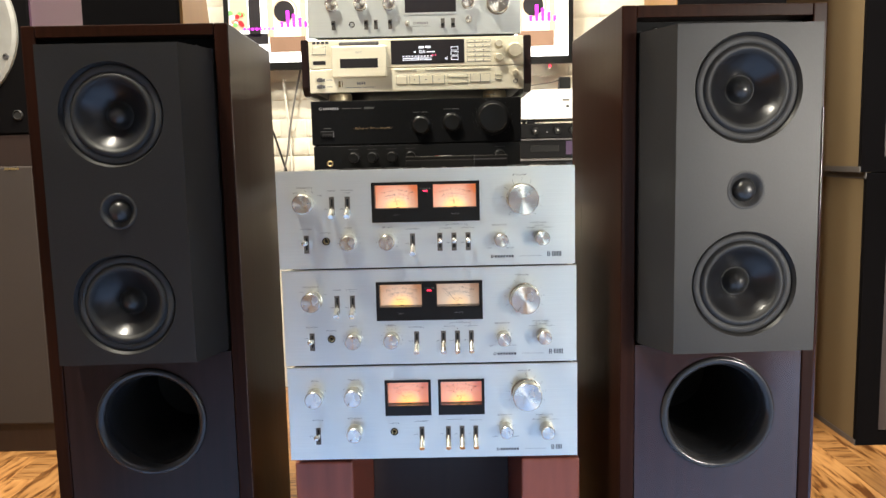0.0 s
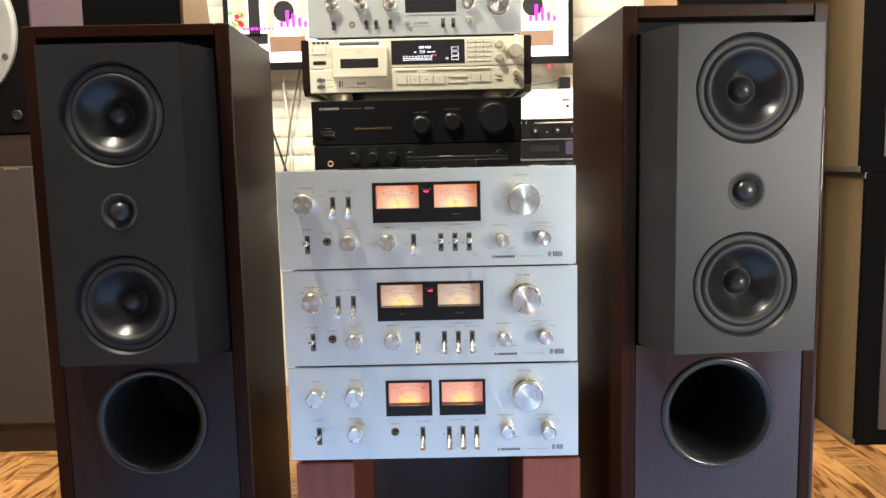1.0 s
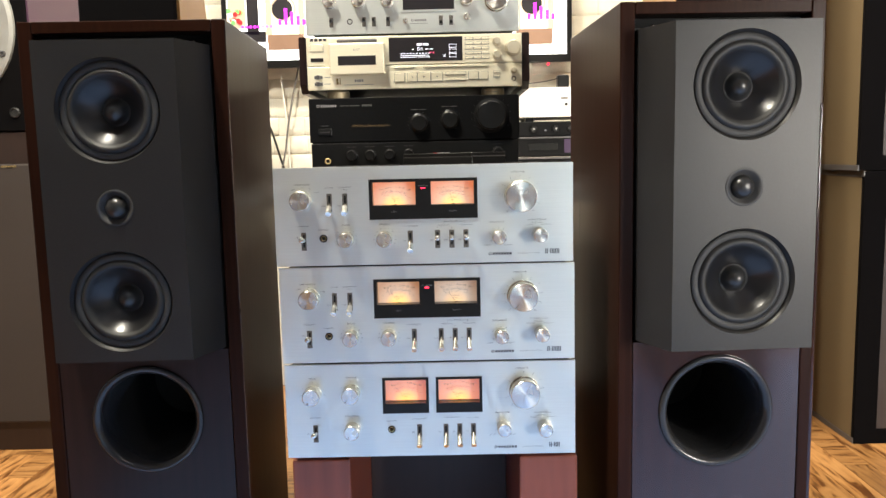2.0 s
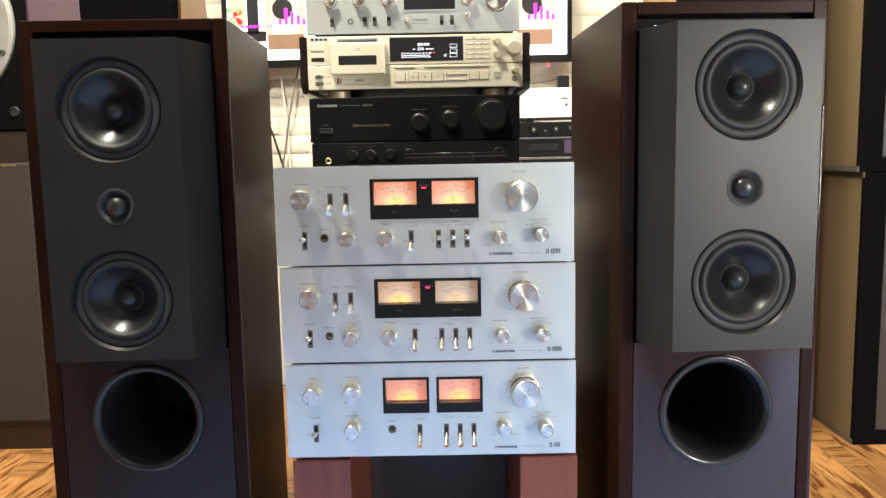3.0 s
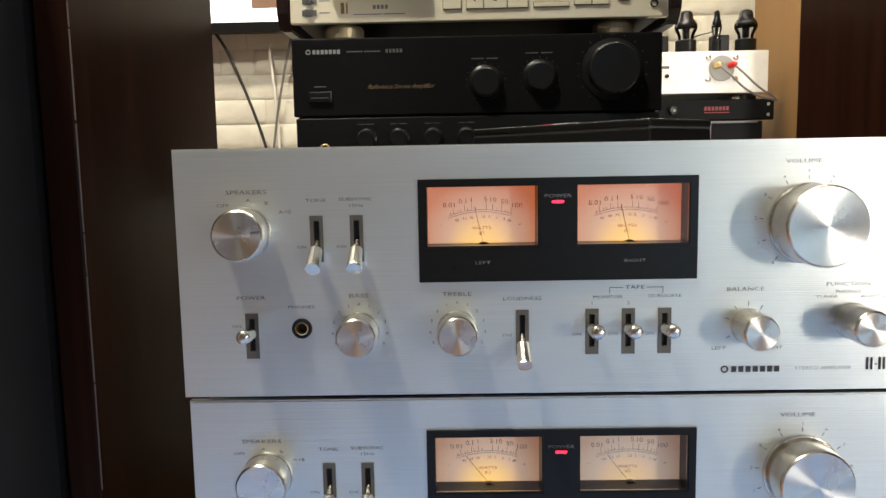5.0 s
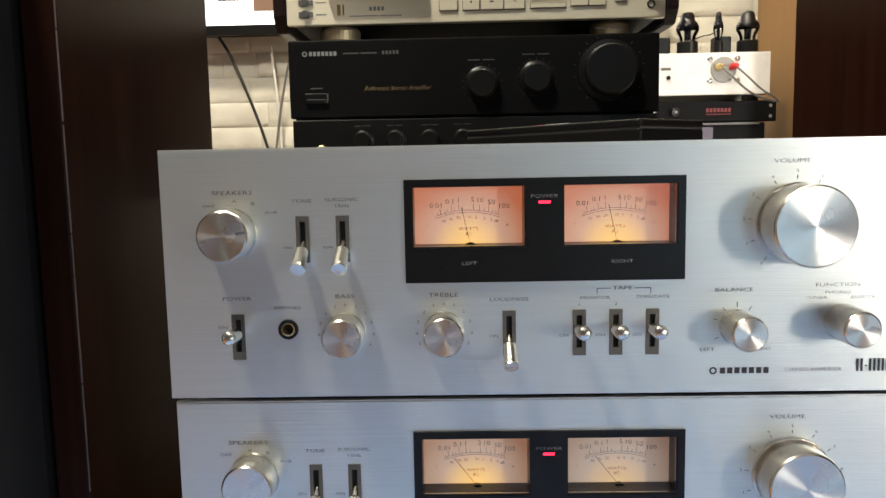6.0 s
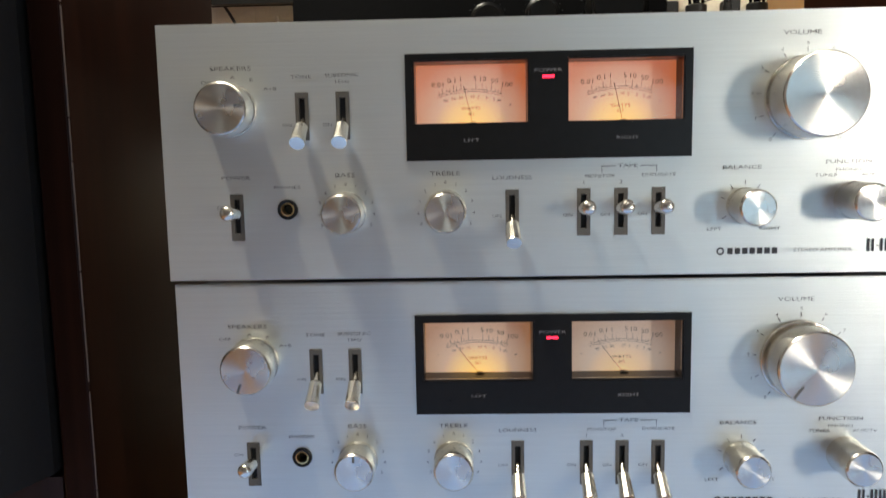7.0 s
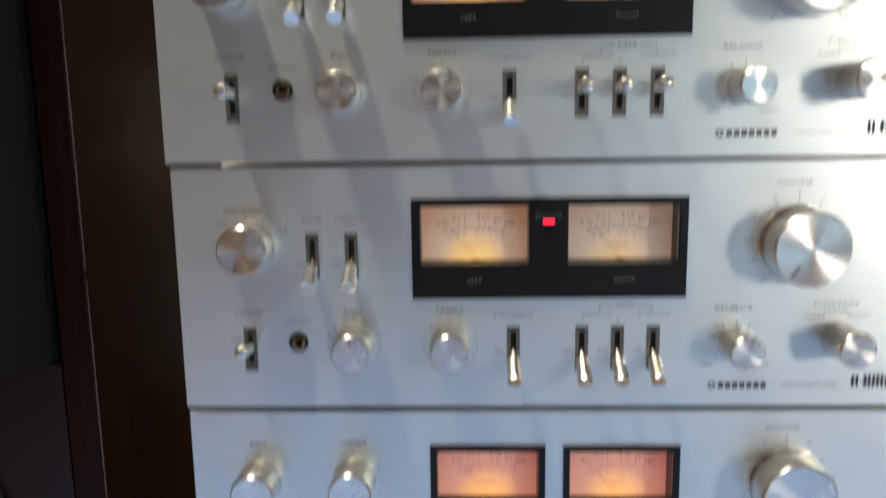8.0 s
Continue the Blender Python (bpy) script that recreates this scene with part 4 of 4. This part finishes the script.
    bars([(-0.154, -0.150), (-0.148, -0.146)], 0.0006, z0 + 0.010, z0 + 0.022, GOLD, A)
    bars([(-0.118 + i * 0.0045, -0.1148 + i * 0.0045) for i in range(4)], 0.0006, z0 + 0.0145, z0 + 0.0190, INK_GREY, A)
    bars([(-0.140, -0.108), (-0.106, -0.082)], 0.0006, z0 + 0.0085, z0 + 0.0095, INK_GREY, A)


deck()


def top_amp():
    x, y = STACK
    z = 0.746 + 0.183 + 0.1195
    A = thing("silver_amplifier", (x + 0.001, y + 0.002, z), "silver amplifier with a dark display on top of the tape deck", "amplifier")
    H = 0.150
    part("front_panel", box(-0.2085, 0.2085, 0, 0.0095, 0.003, H, 0.0012), ALU, A, "brushed aluminium panel")
    part("cover", box(-0.2, 0.2, 0.010, 0.33, 0.006, H - 0.002, 0.002), COVER, A)
    for sx in (-0.16, 0.16):
        for yy in (0.05, 0.29):
            part("foot", box(sx - 0.015, sx + 0.015, yy - 0.015, yy + 0.015, 0, 0.0058), BLACK, A)
    for kx, r, d in ((-0.160, 0.0118, 0.018), (-0.104, 0.0118, 0.018), (-0.048, 0.0118, 0.018), (0.106, 0.0118, 0.018), (0.164, 0.0205, 0.022)):
        knob_parts(A, kx, 0.064 if r < 0.02 else 0.061, r, d, skirt=r * 1.08)
    knob_parts(A, 0.107, 0.031, 0.0065, 0.012)
    part("display", box(-0.018, 0.083, -0.0014, 0.0, 0.046, 0.079, 0.0005), DARK_GLASS, A, "dark display window")
    part("display_rim", plate(rect(-0.0205, 0.0855, 0.0435, 0.0815), [rect(-0.0175, 0.0825, 0.0465, 0.0785)], -0.0022, 0.0), ALU, A)
    for kx in (-0.158, -0.094, -0.075, -0.047, 0.056, 0.076):
        part("switch_plate", box(kx - 0.0038, kx + 0.0038, -0.0006, 0.001, 0.017, 0.035), SLOT_PLATE, A)
        part("lever", box(kx - 0.003, kx + 0.003, -0.010, 0.0, 0.026 if kx < 0 else 0.019, 0.032 if kx < 0 else 0.025, 0.001), BLACK, A)
    part("headphone_jack", lathe([(0.0055, 0), (0.0055, 0.001), (0.004, 0.0012), (0.0038, -0.002), (0, -0.002)], 20), DEEP, A, at=(-0.122, 0, 0.027))
    knob_parts(A, -0.013, 0.026, 0.0048, 0.008)
    logo_bars(-0.002, 0.030, 0.027, 0.0042, -0.0004, INK_GREY, A)
    bars([(-0.004, 0.014), (0.016, 0.030)], -0.0004, 0.0205, 0.0215, INK_GREY, A)
    for kx in (-0.160, -0.104, -0.048, 0.106):
        bars([(kx - 0.008, kx + 0.008)], -0.0004, 0.0835, 0.0848, INK_GREY, A)


top_amp()


# ---------- tube amplifier and its rack ----------
def tube_amp():
    A = thing("tube_amplifier", (0.44, 1.20, 0.918), "white steel tube amplifier with exposed glass valves", "amplifier")
    part("chassis", box(-0.19, 0.153, 0, 0.22, 0.0, 0.085, 0.0015), WHITE_PAINT, A, "white painted steel chassis")
    part("name_plate", box(-0.070, -0.050, -0.0006, 0.0, 0.0510, 0.0565), SLOT_PLATE, A)
    part("toggle", lathe([(0.0042, 0), (0.0042, 0.003), (0.002, 0.004), (0.0016, 0.010), (0, 0.011)], 16), BLACK, A, at=(-0.055, 0, 0.036))
    rp = part("input_plate", lathe([(0.026, 0), (0.026, 0.002), (0.024, 0.0028), (0, 0.0028)], 36), GREY_RING, A, at=(0.057, 0, 0.050))
    for dx in (-0.028, 0.028):
        for dz in (-0.022, 0.022):
            part("screw", lathe([(0.006, 0), (0.006, 0.002), (0.004, 0.0038), (0, 0.004)], 16), CHROME, A, at=(0.057 + dx, 0, 0.050 + dz), smooth=True)
    plug = [(0.0072, 0.003), (0.0072, 0.016), (0.0055, 0.020), (0.004, 0.030), (0, 0.030)]
    part("plug", lathe(plug, 20), GOLD, A, "gold signal plug", at=(0.045, 0, 0.055), smooth=True)
    part("plug", lathe(plug, 20), RCA_RED, A, "red signal plug", at=(0.075, 0, 0.055), smooth=True)
    for i, x in enumerate((0.045, 0.075)):
        cu = tube([(x, -0.025, 0.053), (x + 0.01, -0.05, 0.035), (x + 0.04, -0.05, 0.005), (x + 0.08, -0.03, -0.012), (0.163, -0.02, -0.018)], 0.0022)
        cu.materials.append(CABLE_GREY)
        cb = new("signal_cable", cu)
        cb.parent = A
    for x, h, r in ((-0.004, 0.085, 0.0235), (0.121, 0.085, 0.0235), (0.060, 0.048, 0.0105)):
        base = 0.026 if r > 0.01 else 0.014
        v = part("valve_base", lathe([(r * 0.92, 0.0), (r * 0.92, base), (r * 0.86, base + 0.002), (0, base + 0.002)], 28, False), BLACK, A, at=(x, 0.045, 0.0855))
        if r > 0.01:
            prof = [(r * 0.66, base + 0.002), (r * 0.70, base + 0.012), (r * 0.98, base + 0.024), (r, base + 0.032), (r * 0.85, base + 0.040), (r * 0.62, base + 0.046), (r * 0.60, base + 0.055), (r * 0.45, base + 0.061), (0, base + 0.064)]
            inner = [(r * 0.30, base + 0.006), (r * 0.34, base + 0.034), (r * 0.2, base + 0.040), (0, base + 0.041)]
        else:
            prof = [(r * 0.85, base + 0.002), (r * 0.85, base + 0.030), (r * 0.5, base + 0.036), (0, base + 0.040)]
            inner = [(r * 0.4, base + 0.003), (r * 0.4, base + 0.024), (0, base + 0.025)]
        part("valve_glass", lathe(prof, 28, False), TUBE_GLASS, v, "smoky valve glass", smooth=True)
        part("valve_plate", lathe(inner, 16, False), TUBE_DARK, v, smooth=True)
        if r > 0.01:
            part("getter", lathe([(r * 0.96, base + 0.0285), (r * 0.965, base + 0.032), (r * 0.90, base + 0.036), (r * 0.80, base + 0.0395), (r * 0.56, base + 0.0455), (r * 0.54, base + 0.054), (r * 0.40, base + 0.060), (0, base + 0.062)], 28, False), TUBE_DARK, v, smooth=True)
    for x in (-0.055, 0.073):
        part("capacitor", box(x - 0.017, x + 0.017, 0.05, 0.085, 0.0852, 0.125, 0.003), BLACK, A)
    cu = tube([(-0.19, 0.06, 0.10), (-0.10, 0.05, 0.105), (-0.065, 0.06, 0.118)], 0.0014)
    cu.materials.append(CABLE)
    new("top_cable", cu).parent = A
    cu = tube([(0.0, 0.05, 0.115), (0.03, 0.06, 0.128), (0.055, 0.06, 0.13), (0.08, 0.08, 0.150)], 0.0014)
    cu.materials.append(CABLE)
    new("top_cable", cu).parent = A
    for x in (-0.16, 0.125):
        part("foot", box(x - 0.012, x + 0.012, 0.02, 0.05, -0.0125, 0.0), BLACK, A)
        part("foot", box(x - 0.012, x + 0.012, 0.16, 0.19, -0.0125, 0.0), BLACK, A)


tube_amp()


def rack_unit(name, z0, z1, right, label, build):
    A = thing(name, (0.44, 1.205, z0), label, "hi-fi unit")
    h = z1 - z0
    part("body", box(-0.22, right - 0.012, 0.012, 0.30, 0.002, h - 0.001, 0.001), BLACK_METAL, A)
    part("front_panel", box(-0.235, right, 0, 0.0115, 0.0, h, 0.003), BLACK_METAL, A)
    build(A, h)


def front_preamp(A, h):
    for x in (-0.150, -0.085, -0.040):
        part("knob", lathe([(0.0095, 0), (0.0095, 0.012), (0.008, 0.0135), (0, 0.013)], 24), BLACK, A, at=(x, 0, h * 0.5))
        part("knob_tip", lathe([(0.0030, 0.0136), (0, 0.0142)], 12), INK_GREY, A, at=(x, 0, h * 0.5))
    part("jack", lathe([(0.003, 0), (0.003, 0.003), (0, 0.003)], 14), CHROME, A, at=(-0.115, 0, h * 0.4))
    bars([(0.025 + i * 0.0075, 0.0305 + i * 0.0075) for i in range(7)], -0.0005, h * 0.48, h * 0.66, INK_RED, A)
    bars([(0.025, 0.077)], -0.0005, h * 0.36, h * 0.40, INK_RED, A, "rule")
    for z in (0.25, 0.75):
        part("rack_hole", lathe([(0.0035, 0.0005), (0, 0.0005)], 14), INK_GREY, A, at=(0.157, 0, h * z))


def front_player(A, h):
    part("tray", box(-0.165, -0.080, -0.0025, 0.0, h * 0.34, h * 0.66, 0.0008), BLACK, A)
    part("display", box(-0.060, 0.040, -0.0012, 0.0, h * 0.18, h * 0.86, 0.0006), DISPLAY_PURPLE, A, "faint purple display")
    part("top_lip", box(-0.235, 0.135, -0.003, 0.0, h * 0.92, h, 0.0006), COVER, A)


def front_tuner(A, h):
    part("tray", box(-0.165, -0.080, -0.0025, 0.0, h * 0.3, h * 0.8, 0.0008), BLACK, A)
    part("window", box(-0.060, 0.10, -0.0012, 0.0, h * 0.2, h * 0.8, 0.0006), DARK_GLASS, A)
    part("top_lip", box(-0.235, 0.135, -0.003, 0.0, h * 0.90, h, 0.0006), COVER, A)


rack_unit("rack_preamplifier", 0.862, 0.9055, 0.170, "black rack preamplifier with a red marking", front_preamp)
rack_unit("disc_player", 0.803, 0.861, 0.147, "black disc player with a purple lit display", front_player)
rack_unit("tuner", 0.7465, 0.802, 0.147, "black tuner under the disc player", front_tuner)


# ---------- television ----------
def television():
    y = 1.535
    T = thing("television", (-0.123, y, 1.115), "wall television with a thin black frame showing a bright picture", "television")
    w, h, r = 0.578, 0.66, 0.016
    part("frame", plate(rect(-w, w, 0, h), [rect(-w + r, w - r, r + 0.008, h - r)], -0.006, 0.012), BLACK, T, "thin black frame")
    part("housing", box(-w + 0.004, w - 0.004, 0.0122, 0.060, 0.005, h - 0.005, 0.004), BLACK_METAL, T)
    part("wall_bracket", box(-0.15, 0.15, 0.0602, 0.0838, 0.2, 0.45), BLACK_METAL, T)
    part("screen", box(-w + r, w - r, 0.004, 0.011, r + 0.008, h - r), SCREEN_WHITE, T, "bright white picture")
    fy = 0.0030
    img = [("picture_panel", -0.560, -0.500, 0.13, 0.34, SCREEN_TAN), ("picture_panel", -0.497, -0.458, 0.11, 0.36, SCREEN_DARK), ("picture_table", -0.520, -0.420, 0.085, 0.120, SCREEN_DARK)]
    for n, x0, x1, z0, z1, m in img:
        part(n, box(x0, x1, fy - 0.0006, fy, z0, z1), m, T)
    for cx in (-0.370, 0.455):
        part("picture_lantern", box(cx - 0.065, cx + 0.065, fy - 0.0012, fy - 0.0007, 0.085, 0.40), SCREEN_PALE, T, "pale lantern in the picture")
        part("picture_base", box(cx - 0.060, cx + 0.060, fy - 0.0018, fy - 0.0013, 0.058, 0.108), SCREEN_BROWN, T)
        for ex in (cx - 0.065, cx + 0.045):
            part("picture_edge", box(ex, ex + 0.020, fy - 0.0016, fy - 0.0013, 0.1082, 0.40), SCREEN_TAN, T)
        part("picture_disc", lathe([(0.034, 0.0022), (0, 0.0022)], 36), SCREEN_DARK, T, at=(cx - 0.008, fy, 0.190))
        part("picture_disc_rim", lathe([(0.042, 0.0018), (0.034, 0.0019)], 36), SCREEN_TAN, T, at=(cx - 0.004, fy, 0.192))
        for i in range(5):
            part("picture_bar", box(cx - 0.022 + i * 0.020, cx - 0.012 + i * 0.020, fy - 0.0030, fy - 0.0024, 0.138, 0.156 + 0.012 * ((i * 7) % 4)), SCREEN_PURPLE, T)
    for i in range(8):
        part("picture_light", lathe([(0.0048, 0.0016), (0, 0.0016)], 14), SCREEN_PURPLE, T, at=(-0.512 + i * 0.0135, fy, 0.135))
    rnd = random.Random(4)
    for i in range(16):
        part("picture_flower", lathe([(0.008, 0.0036 + i * 0.0001), (0, 0.0036 + i * 0.0001)], 12), (SCREEN_RED, SCREEN_RED, SCREEN_PALE, SCREEN_GREEN)[i % 4], T, at=(-0.540 + rnd.uniform(-0.028, 0.028), fy, 0.165 + rnd.uniform(-0.020, 0.025)))
    part("receiver_lamp", lathe([(0.004, 0), (0.004, 0.003), (0, 0.004)], 14), LED_RED, T, "small red lamp", at=(0.503, 0.02, -0.006))


television()


# ---------- wall details ----------
def wall_box():
    A = thing("wall_socket", (0.345, WALL_Y, 0.995), "black socket box on the white stone wall", "socket")
    part("body", box(-0.03, 0.03, -0.035, -0.009, -0.03, 0.04, 0.003), BLACK, A)
    part("mount", box(-0.025, 0.025, -0.0085, 0.0, -0.025, 0.035), BLACK_METAL, A)


wall_box()
for pts, r, m, lab in (
        ([(-0.680, 1.585, 1.15), (-0.650, 1.580, 1.11), (-0.622, 1.575, 1.06), (-0.596, 1.572, 0.997), (-0.560, 1.572, 0.90), (-0.535, 1.573, 0.81), (-0.523, 1.575, 0.77), (-0.524, 1.58, 0.73)], 0.0040, CABLE, "black cable hanging on the stone wall"),
        ([(-0.462, 1.585, 1.13), (-0.470, 1.578, 1.09), (-0.482, 1.575, 1.04), (-0.508, 1.575, 0.92), (-0.520, 1.574, 0.83), (-0.531, 1.572, 0.79), (-0.536, 1.575, 0.75), (-0.530, 1.58, 0.72)], 0.0032, CABLE_GREY, "thin grey cable hanging on the stone wall"),
        ([(-0.526, 1.586, 1.092), (-0.520, 1.584, 1.03), (-0.510, 1.584, 0.913), (-0.507, 1.584, 0.70)], 0.0038, CABLE_WHITE, "white cable fixed to the stone wall")):
    cu = tube(pts, r)
    cu.materials.append(m)
    tagged(new("hanging_cable", cu), lab, "cable")


# ---------- large cabinets at the sides ----------
def tall_cabinet(at, z, h, label):
    A = thing("large_cabinet", (at[0], at[1], z), label, "loudspeaker", "stacked large cabinets")
    part("side_panel", box(0.0, 0.020, 0.0122, 0.55, 0.0, h, 0.002), OAK, A, "honey cloth covered side")
    part("case", box(0.0205, 0.60, 0.012, 0.549, 0.001, h - 0.001, 0.001), DARK_WOOD, A)
    part("front_frame", plate(rect(0.0, 0.60, 0.001, h - 0.001), [rect(0.06, 0.56, 0.04, h - 0.04)], -0.004, 0.0115), GRILLE_BLACK, A)
    part("grille", box(0.061, 0.559, 0.002, 0.011, 0.041, h - 0.041), DARK_WOOD, A)
    for zz in (0.0, h - 0.016):
        part("corner_trim", box(-0.0022, -0.0002, -0.002, 0.55, zz + 0.0005, zz + 0.0155), COVER, A, "worn edge trim")


tall_cabinet((1.136, 0.965), 0.0, 0.748, "large honey coloured speaker cabinet standing on the floor")
tall_cabinet((1.122, 0.970), 0.7485, 0.90, "large honey coloured speaker cabinet stacked on another")


def left_cabinets():
    A = thing("grille_cabinet", (-1.09, 1.035, 0), "dark cabinet with a taupe cloth grille standing on the floor", "loudspeaker")
    part("case", box(-0.62, 0.0, 0.0005, 0.50, 0.0, 0.902, 0.003), DARK_WOOD, A)
    part("grille", box(-0.60, -0.012, -0.016, 0.0, 0.085, 0.815, 0.006), GRILLE, A, "taupe cloth grille")
    part("badge", box(-0.09, -0.050, -0.0172, -0.0158, 0.806, 0.811), GOLD, A)
    B = thing("horn_cabinet", (-1.085, 1.03, 0.903), "black cabinet with a pale grey round driver frame", "loudspeaker")
    part("case", box(-0.62, 0.0, 0.0, 0.50, 0.0, 0.60, 0.004), GRILLE_BLACK, B)
    part("side_panel", box(0.0004, 0.006, 0.004, 0.496, 0.004, 0.596, 0.001), TV_TINT, B, "side coloured mauve for the television's purple light")
    part("driver_frame", lathe([(0.215, 0.0), (0.215, 0.010), (0.205, 0.014), (0.170, 0.012), (0.160, 0.004)], 56), GREY_RING, B, "pale grey round casting", at=(-0.245, 0.0, 0.28))
    part("driver_cone", lathe([(0.168, 0.012), (0.160, 0.016), (0.150, 0.014), (0.06, 0.004), (0.05, 0.003), (0, 0.02)], 40), RUBBER, B, at=(-0.245, 0.0, 0.28), smooth=True)
    part("bolt", lathe([(0.008, 0.013), (0.008, 0.016), (0.005, 0.017), (0.004, 0.014), (0, 0.014)], 16), COVER, B, at=(-0.062, 0.0, 0.205))
    part("level_knob", lathe([(0.014, 0), (0.014, 0.004), (0.011, 0.006), (0.010, 0.003), (0, 0.003)], 24), RUBBER, B, at=(-0.05, 0, 0.05))


left_cabinets()


def side_speaker():
    """A small speaker with a back that slopes forward, standing on the tower."""
    A = thing("bookshelf_speaker", (-0.373, 0.128, 1.0083), "small speaker with black grille and orange veneer sides on the tower", "loudspeaker")
    side = [(0.011, 0.0), (0.153, 0.0), (0.153, 0.035), (0.062, 0.36), (0.011, 0.36)]
    bm = bmesh.new()
    near = [bm.verts.new((-0.154, y, z)) for y, z in side]
    far = [bm.verts.new((0.0, y, z)) for y, z in side]
    bm.faces.new(near)
    bm.faces.new(far[::-1])
    for k in range(5):
        bm.faces.new((near[k], near[(k + 1) % 5], far[(k + 1) % 5], far[k]))
    bmesh.ops.bevel(bm, geom=bm.edges[:], offset=0.002, segments=2, affect="EDGES")
    part("case", bm, ORANGE_WOOD, A)
    part("grille", box(-0.152, -0.002, 0.0, 0.0105, 0.002, 0.358, 0.004), GRILLE_BLACK, A, "black cloth grille")


side_speaker()


def tall_speaker():
    A = thing("floor_speaker", (0.642, 1.0, 0), "tall floor speaker with black grille and orange veneer sides", "loudspeaker", turn=-5.0)
    part("case", box(0.0, 0.28, 0.016, 0.535, 0.0, 1.75, 0.003), ORANGE_WOOD, A)
    part("grille", box(0.002, 0.278, 0.0, 0.0155, 0.10, 1.73, 0.006), GRILLE_BLACK, A, "black cloth grille")
    part("plinth", box(0.003, 0.277, 0.004, 0.0155, 0.0, 0.098), DARK_WOOD, A)


tall_speaker()


# ---------- ceiling lamps ----------
for x, y, w, d in ((-0.65, -0.40, 0.08, 0.3), (0.0, 0.55, 1.8, 0.12), (0.3, -2.0, 1.2, 0.12)):
    L = thing("ceiling_light", (x, y, 2.6), "white ceiling tube fitting added out of view", "lamp", "ceiling tube fittings")
    part("housing", box(-w / 2 - 0.02, w / 2 + 0.02, -d / 2 - 0.02, d / 2 + 0.02, -0.06, -0.001, 0.004), WHITE_PAINT, L)


# ---------- stone facing of the back wall ----------
def stones():
    """Rough-faced stone slips in courses, each of its own depth."""
    rnd = random.Random(11)
    shapes = []
    for k in range(7):
        bm = bmesh.new()
        nx, nz = 10, 5
        grid = [[bm.verts.new((i / nx - 0.5, -(0.55 + 0.45 * rnd.random()) if 0 < i < nx and 0 < j < nz else -0.12, j / nz - 0.5)) for j in range(nz + 1)] for i in range(nx + 1)]
        for i in range(nx):
            for j in range(nz):
                bm.faces.new((grid[i][j], grid[i + 1][j], grid[i + 1][j + 1], grid[i][j + 1]))
        rim = [grid[i][0] for i in range(nx + 1)] + [grid[nx][j] for j in range(1, nz + 1)] + [grid[i][nz] for i in range(nx - 1, -1, -1)] + [grid[0][j] for j in range(nz - 1, 0, -1)]
        back = [bm.verts.new((v.co.x, 0.02, v.co.z)) for v in rim]
        for i in range(len(rim)):
            j = (i + 1) % len(rim)
            bm.faces.new((rim[i], back[i], back[j], rim[j]))
        bmesh.ops.recalc_face_normals(bm, faces=bm.faces[:])
        me = bpy.data.meshes.new("stone")
        bm.to_mesh(me)
        bm.free()
        for p in me.polygons:
            p.use_smooth = True
        me.materials.append(WALL)
        shapes.append(me)
    h, z = 0.064, 0.70
    while z < 1.46:
        for x, end in ((-0.98 - rnd.random() * 0.1, -0.30), (0.18 - rnd.random() * 0.1, 0.98)):
            while x < end:
                w = rnd.choice((0.09, 0.12, 0.16, 0.20))
                ob = new("stone", rnd.choice(shapes))
                ob.parent = wall_north
                ob.matrix_basis = Matrix.LocRotScale((x + w / 2, WALL_Y, z + h / 2), None, (w - 0.002, rnd.uniform(0.003, 0.013), h - 0.001))
                x += w
        z += h


stones()


# ---------- floor planks ----------
def planks():
    """Laminate strips running towards the back wall; the far side of the room is one joined field."""
    rnd = random.Random(5)
    W, Ls = 0.068, (0.55, 0.75, 0.95)
    meshes = {}
    for L in Ls:
        bm = box(-L / 2 + 0.0004, L / 2 - 0.0004, -W / 2 + 0.0004, W / 2 - 0.0004, -0.0118, 0.0, 0.0006, 1)
        me = bpy.data.meshes.new("plank")
        bm.to_mesh(me)
        bm.free()
        me.materials.append(FLOOR)
        meshes[L] = me
    verts, faces = [], []
    x = -2.43
    while x < 2.43:
        y = -3.6 - rnd.random() * 0.5
        while y < 1.60:
            L = rnd.choice(Ls)
            yc = y + L / 2
            y += L
            if yc + L / 2 > 1.61 or yc - L / 2 < -3.7:
                L = min(1.61, yc + L / 2) - max(-3.6, yc - L / 2)
                yc = min(1.61, y) - L / 2
            if yc > 0.0 and (-1.9 < x < -0.7 or 0.5 < x < 1.9) and L in meshes:
                ob = new("plank", meshes[L])
                ob.parent = floor
                ob.matrix_basis = Matrix.Translation((x + W / 2, yc, 0)) @ Matrix.Rotation(radians(90), 4, "Z")
            elif L > 0.02:
                n = len(verts)
                for sx in (0.0004, W - 0.0004):
                    for sy in (-L / 2 + 0.0004, L / 2 - 0.0004):
                        for z in (-0.0118, 0.0):
                            verts.append((x + sx, yc + sy, z))
                faces += [tuple(n + k for k in q) for q in ((0, 1, 3, 2), (4, 6, 7, 5), (0, 4, 5, 1), (2, 3, 7, 6), (1, 5, 7, 3), (0, 2, 6, 4))]
        x += W
    me = bpy.data.meshes.new("plank_field")
    me.from_pydata(verts, [], faces)
    me.materials.append(FLOOR)
    ob = new("plank_field", me)
    ob.parent = floor
    tagged(ob, kind="stuff")


planks()
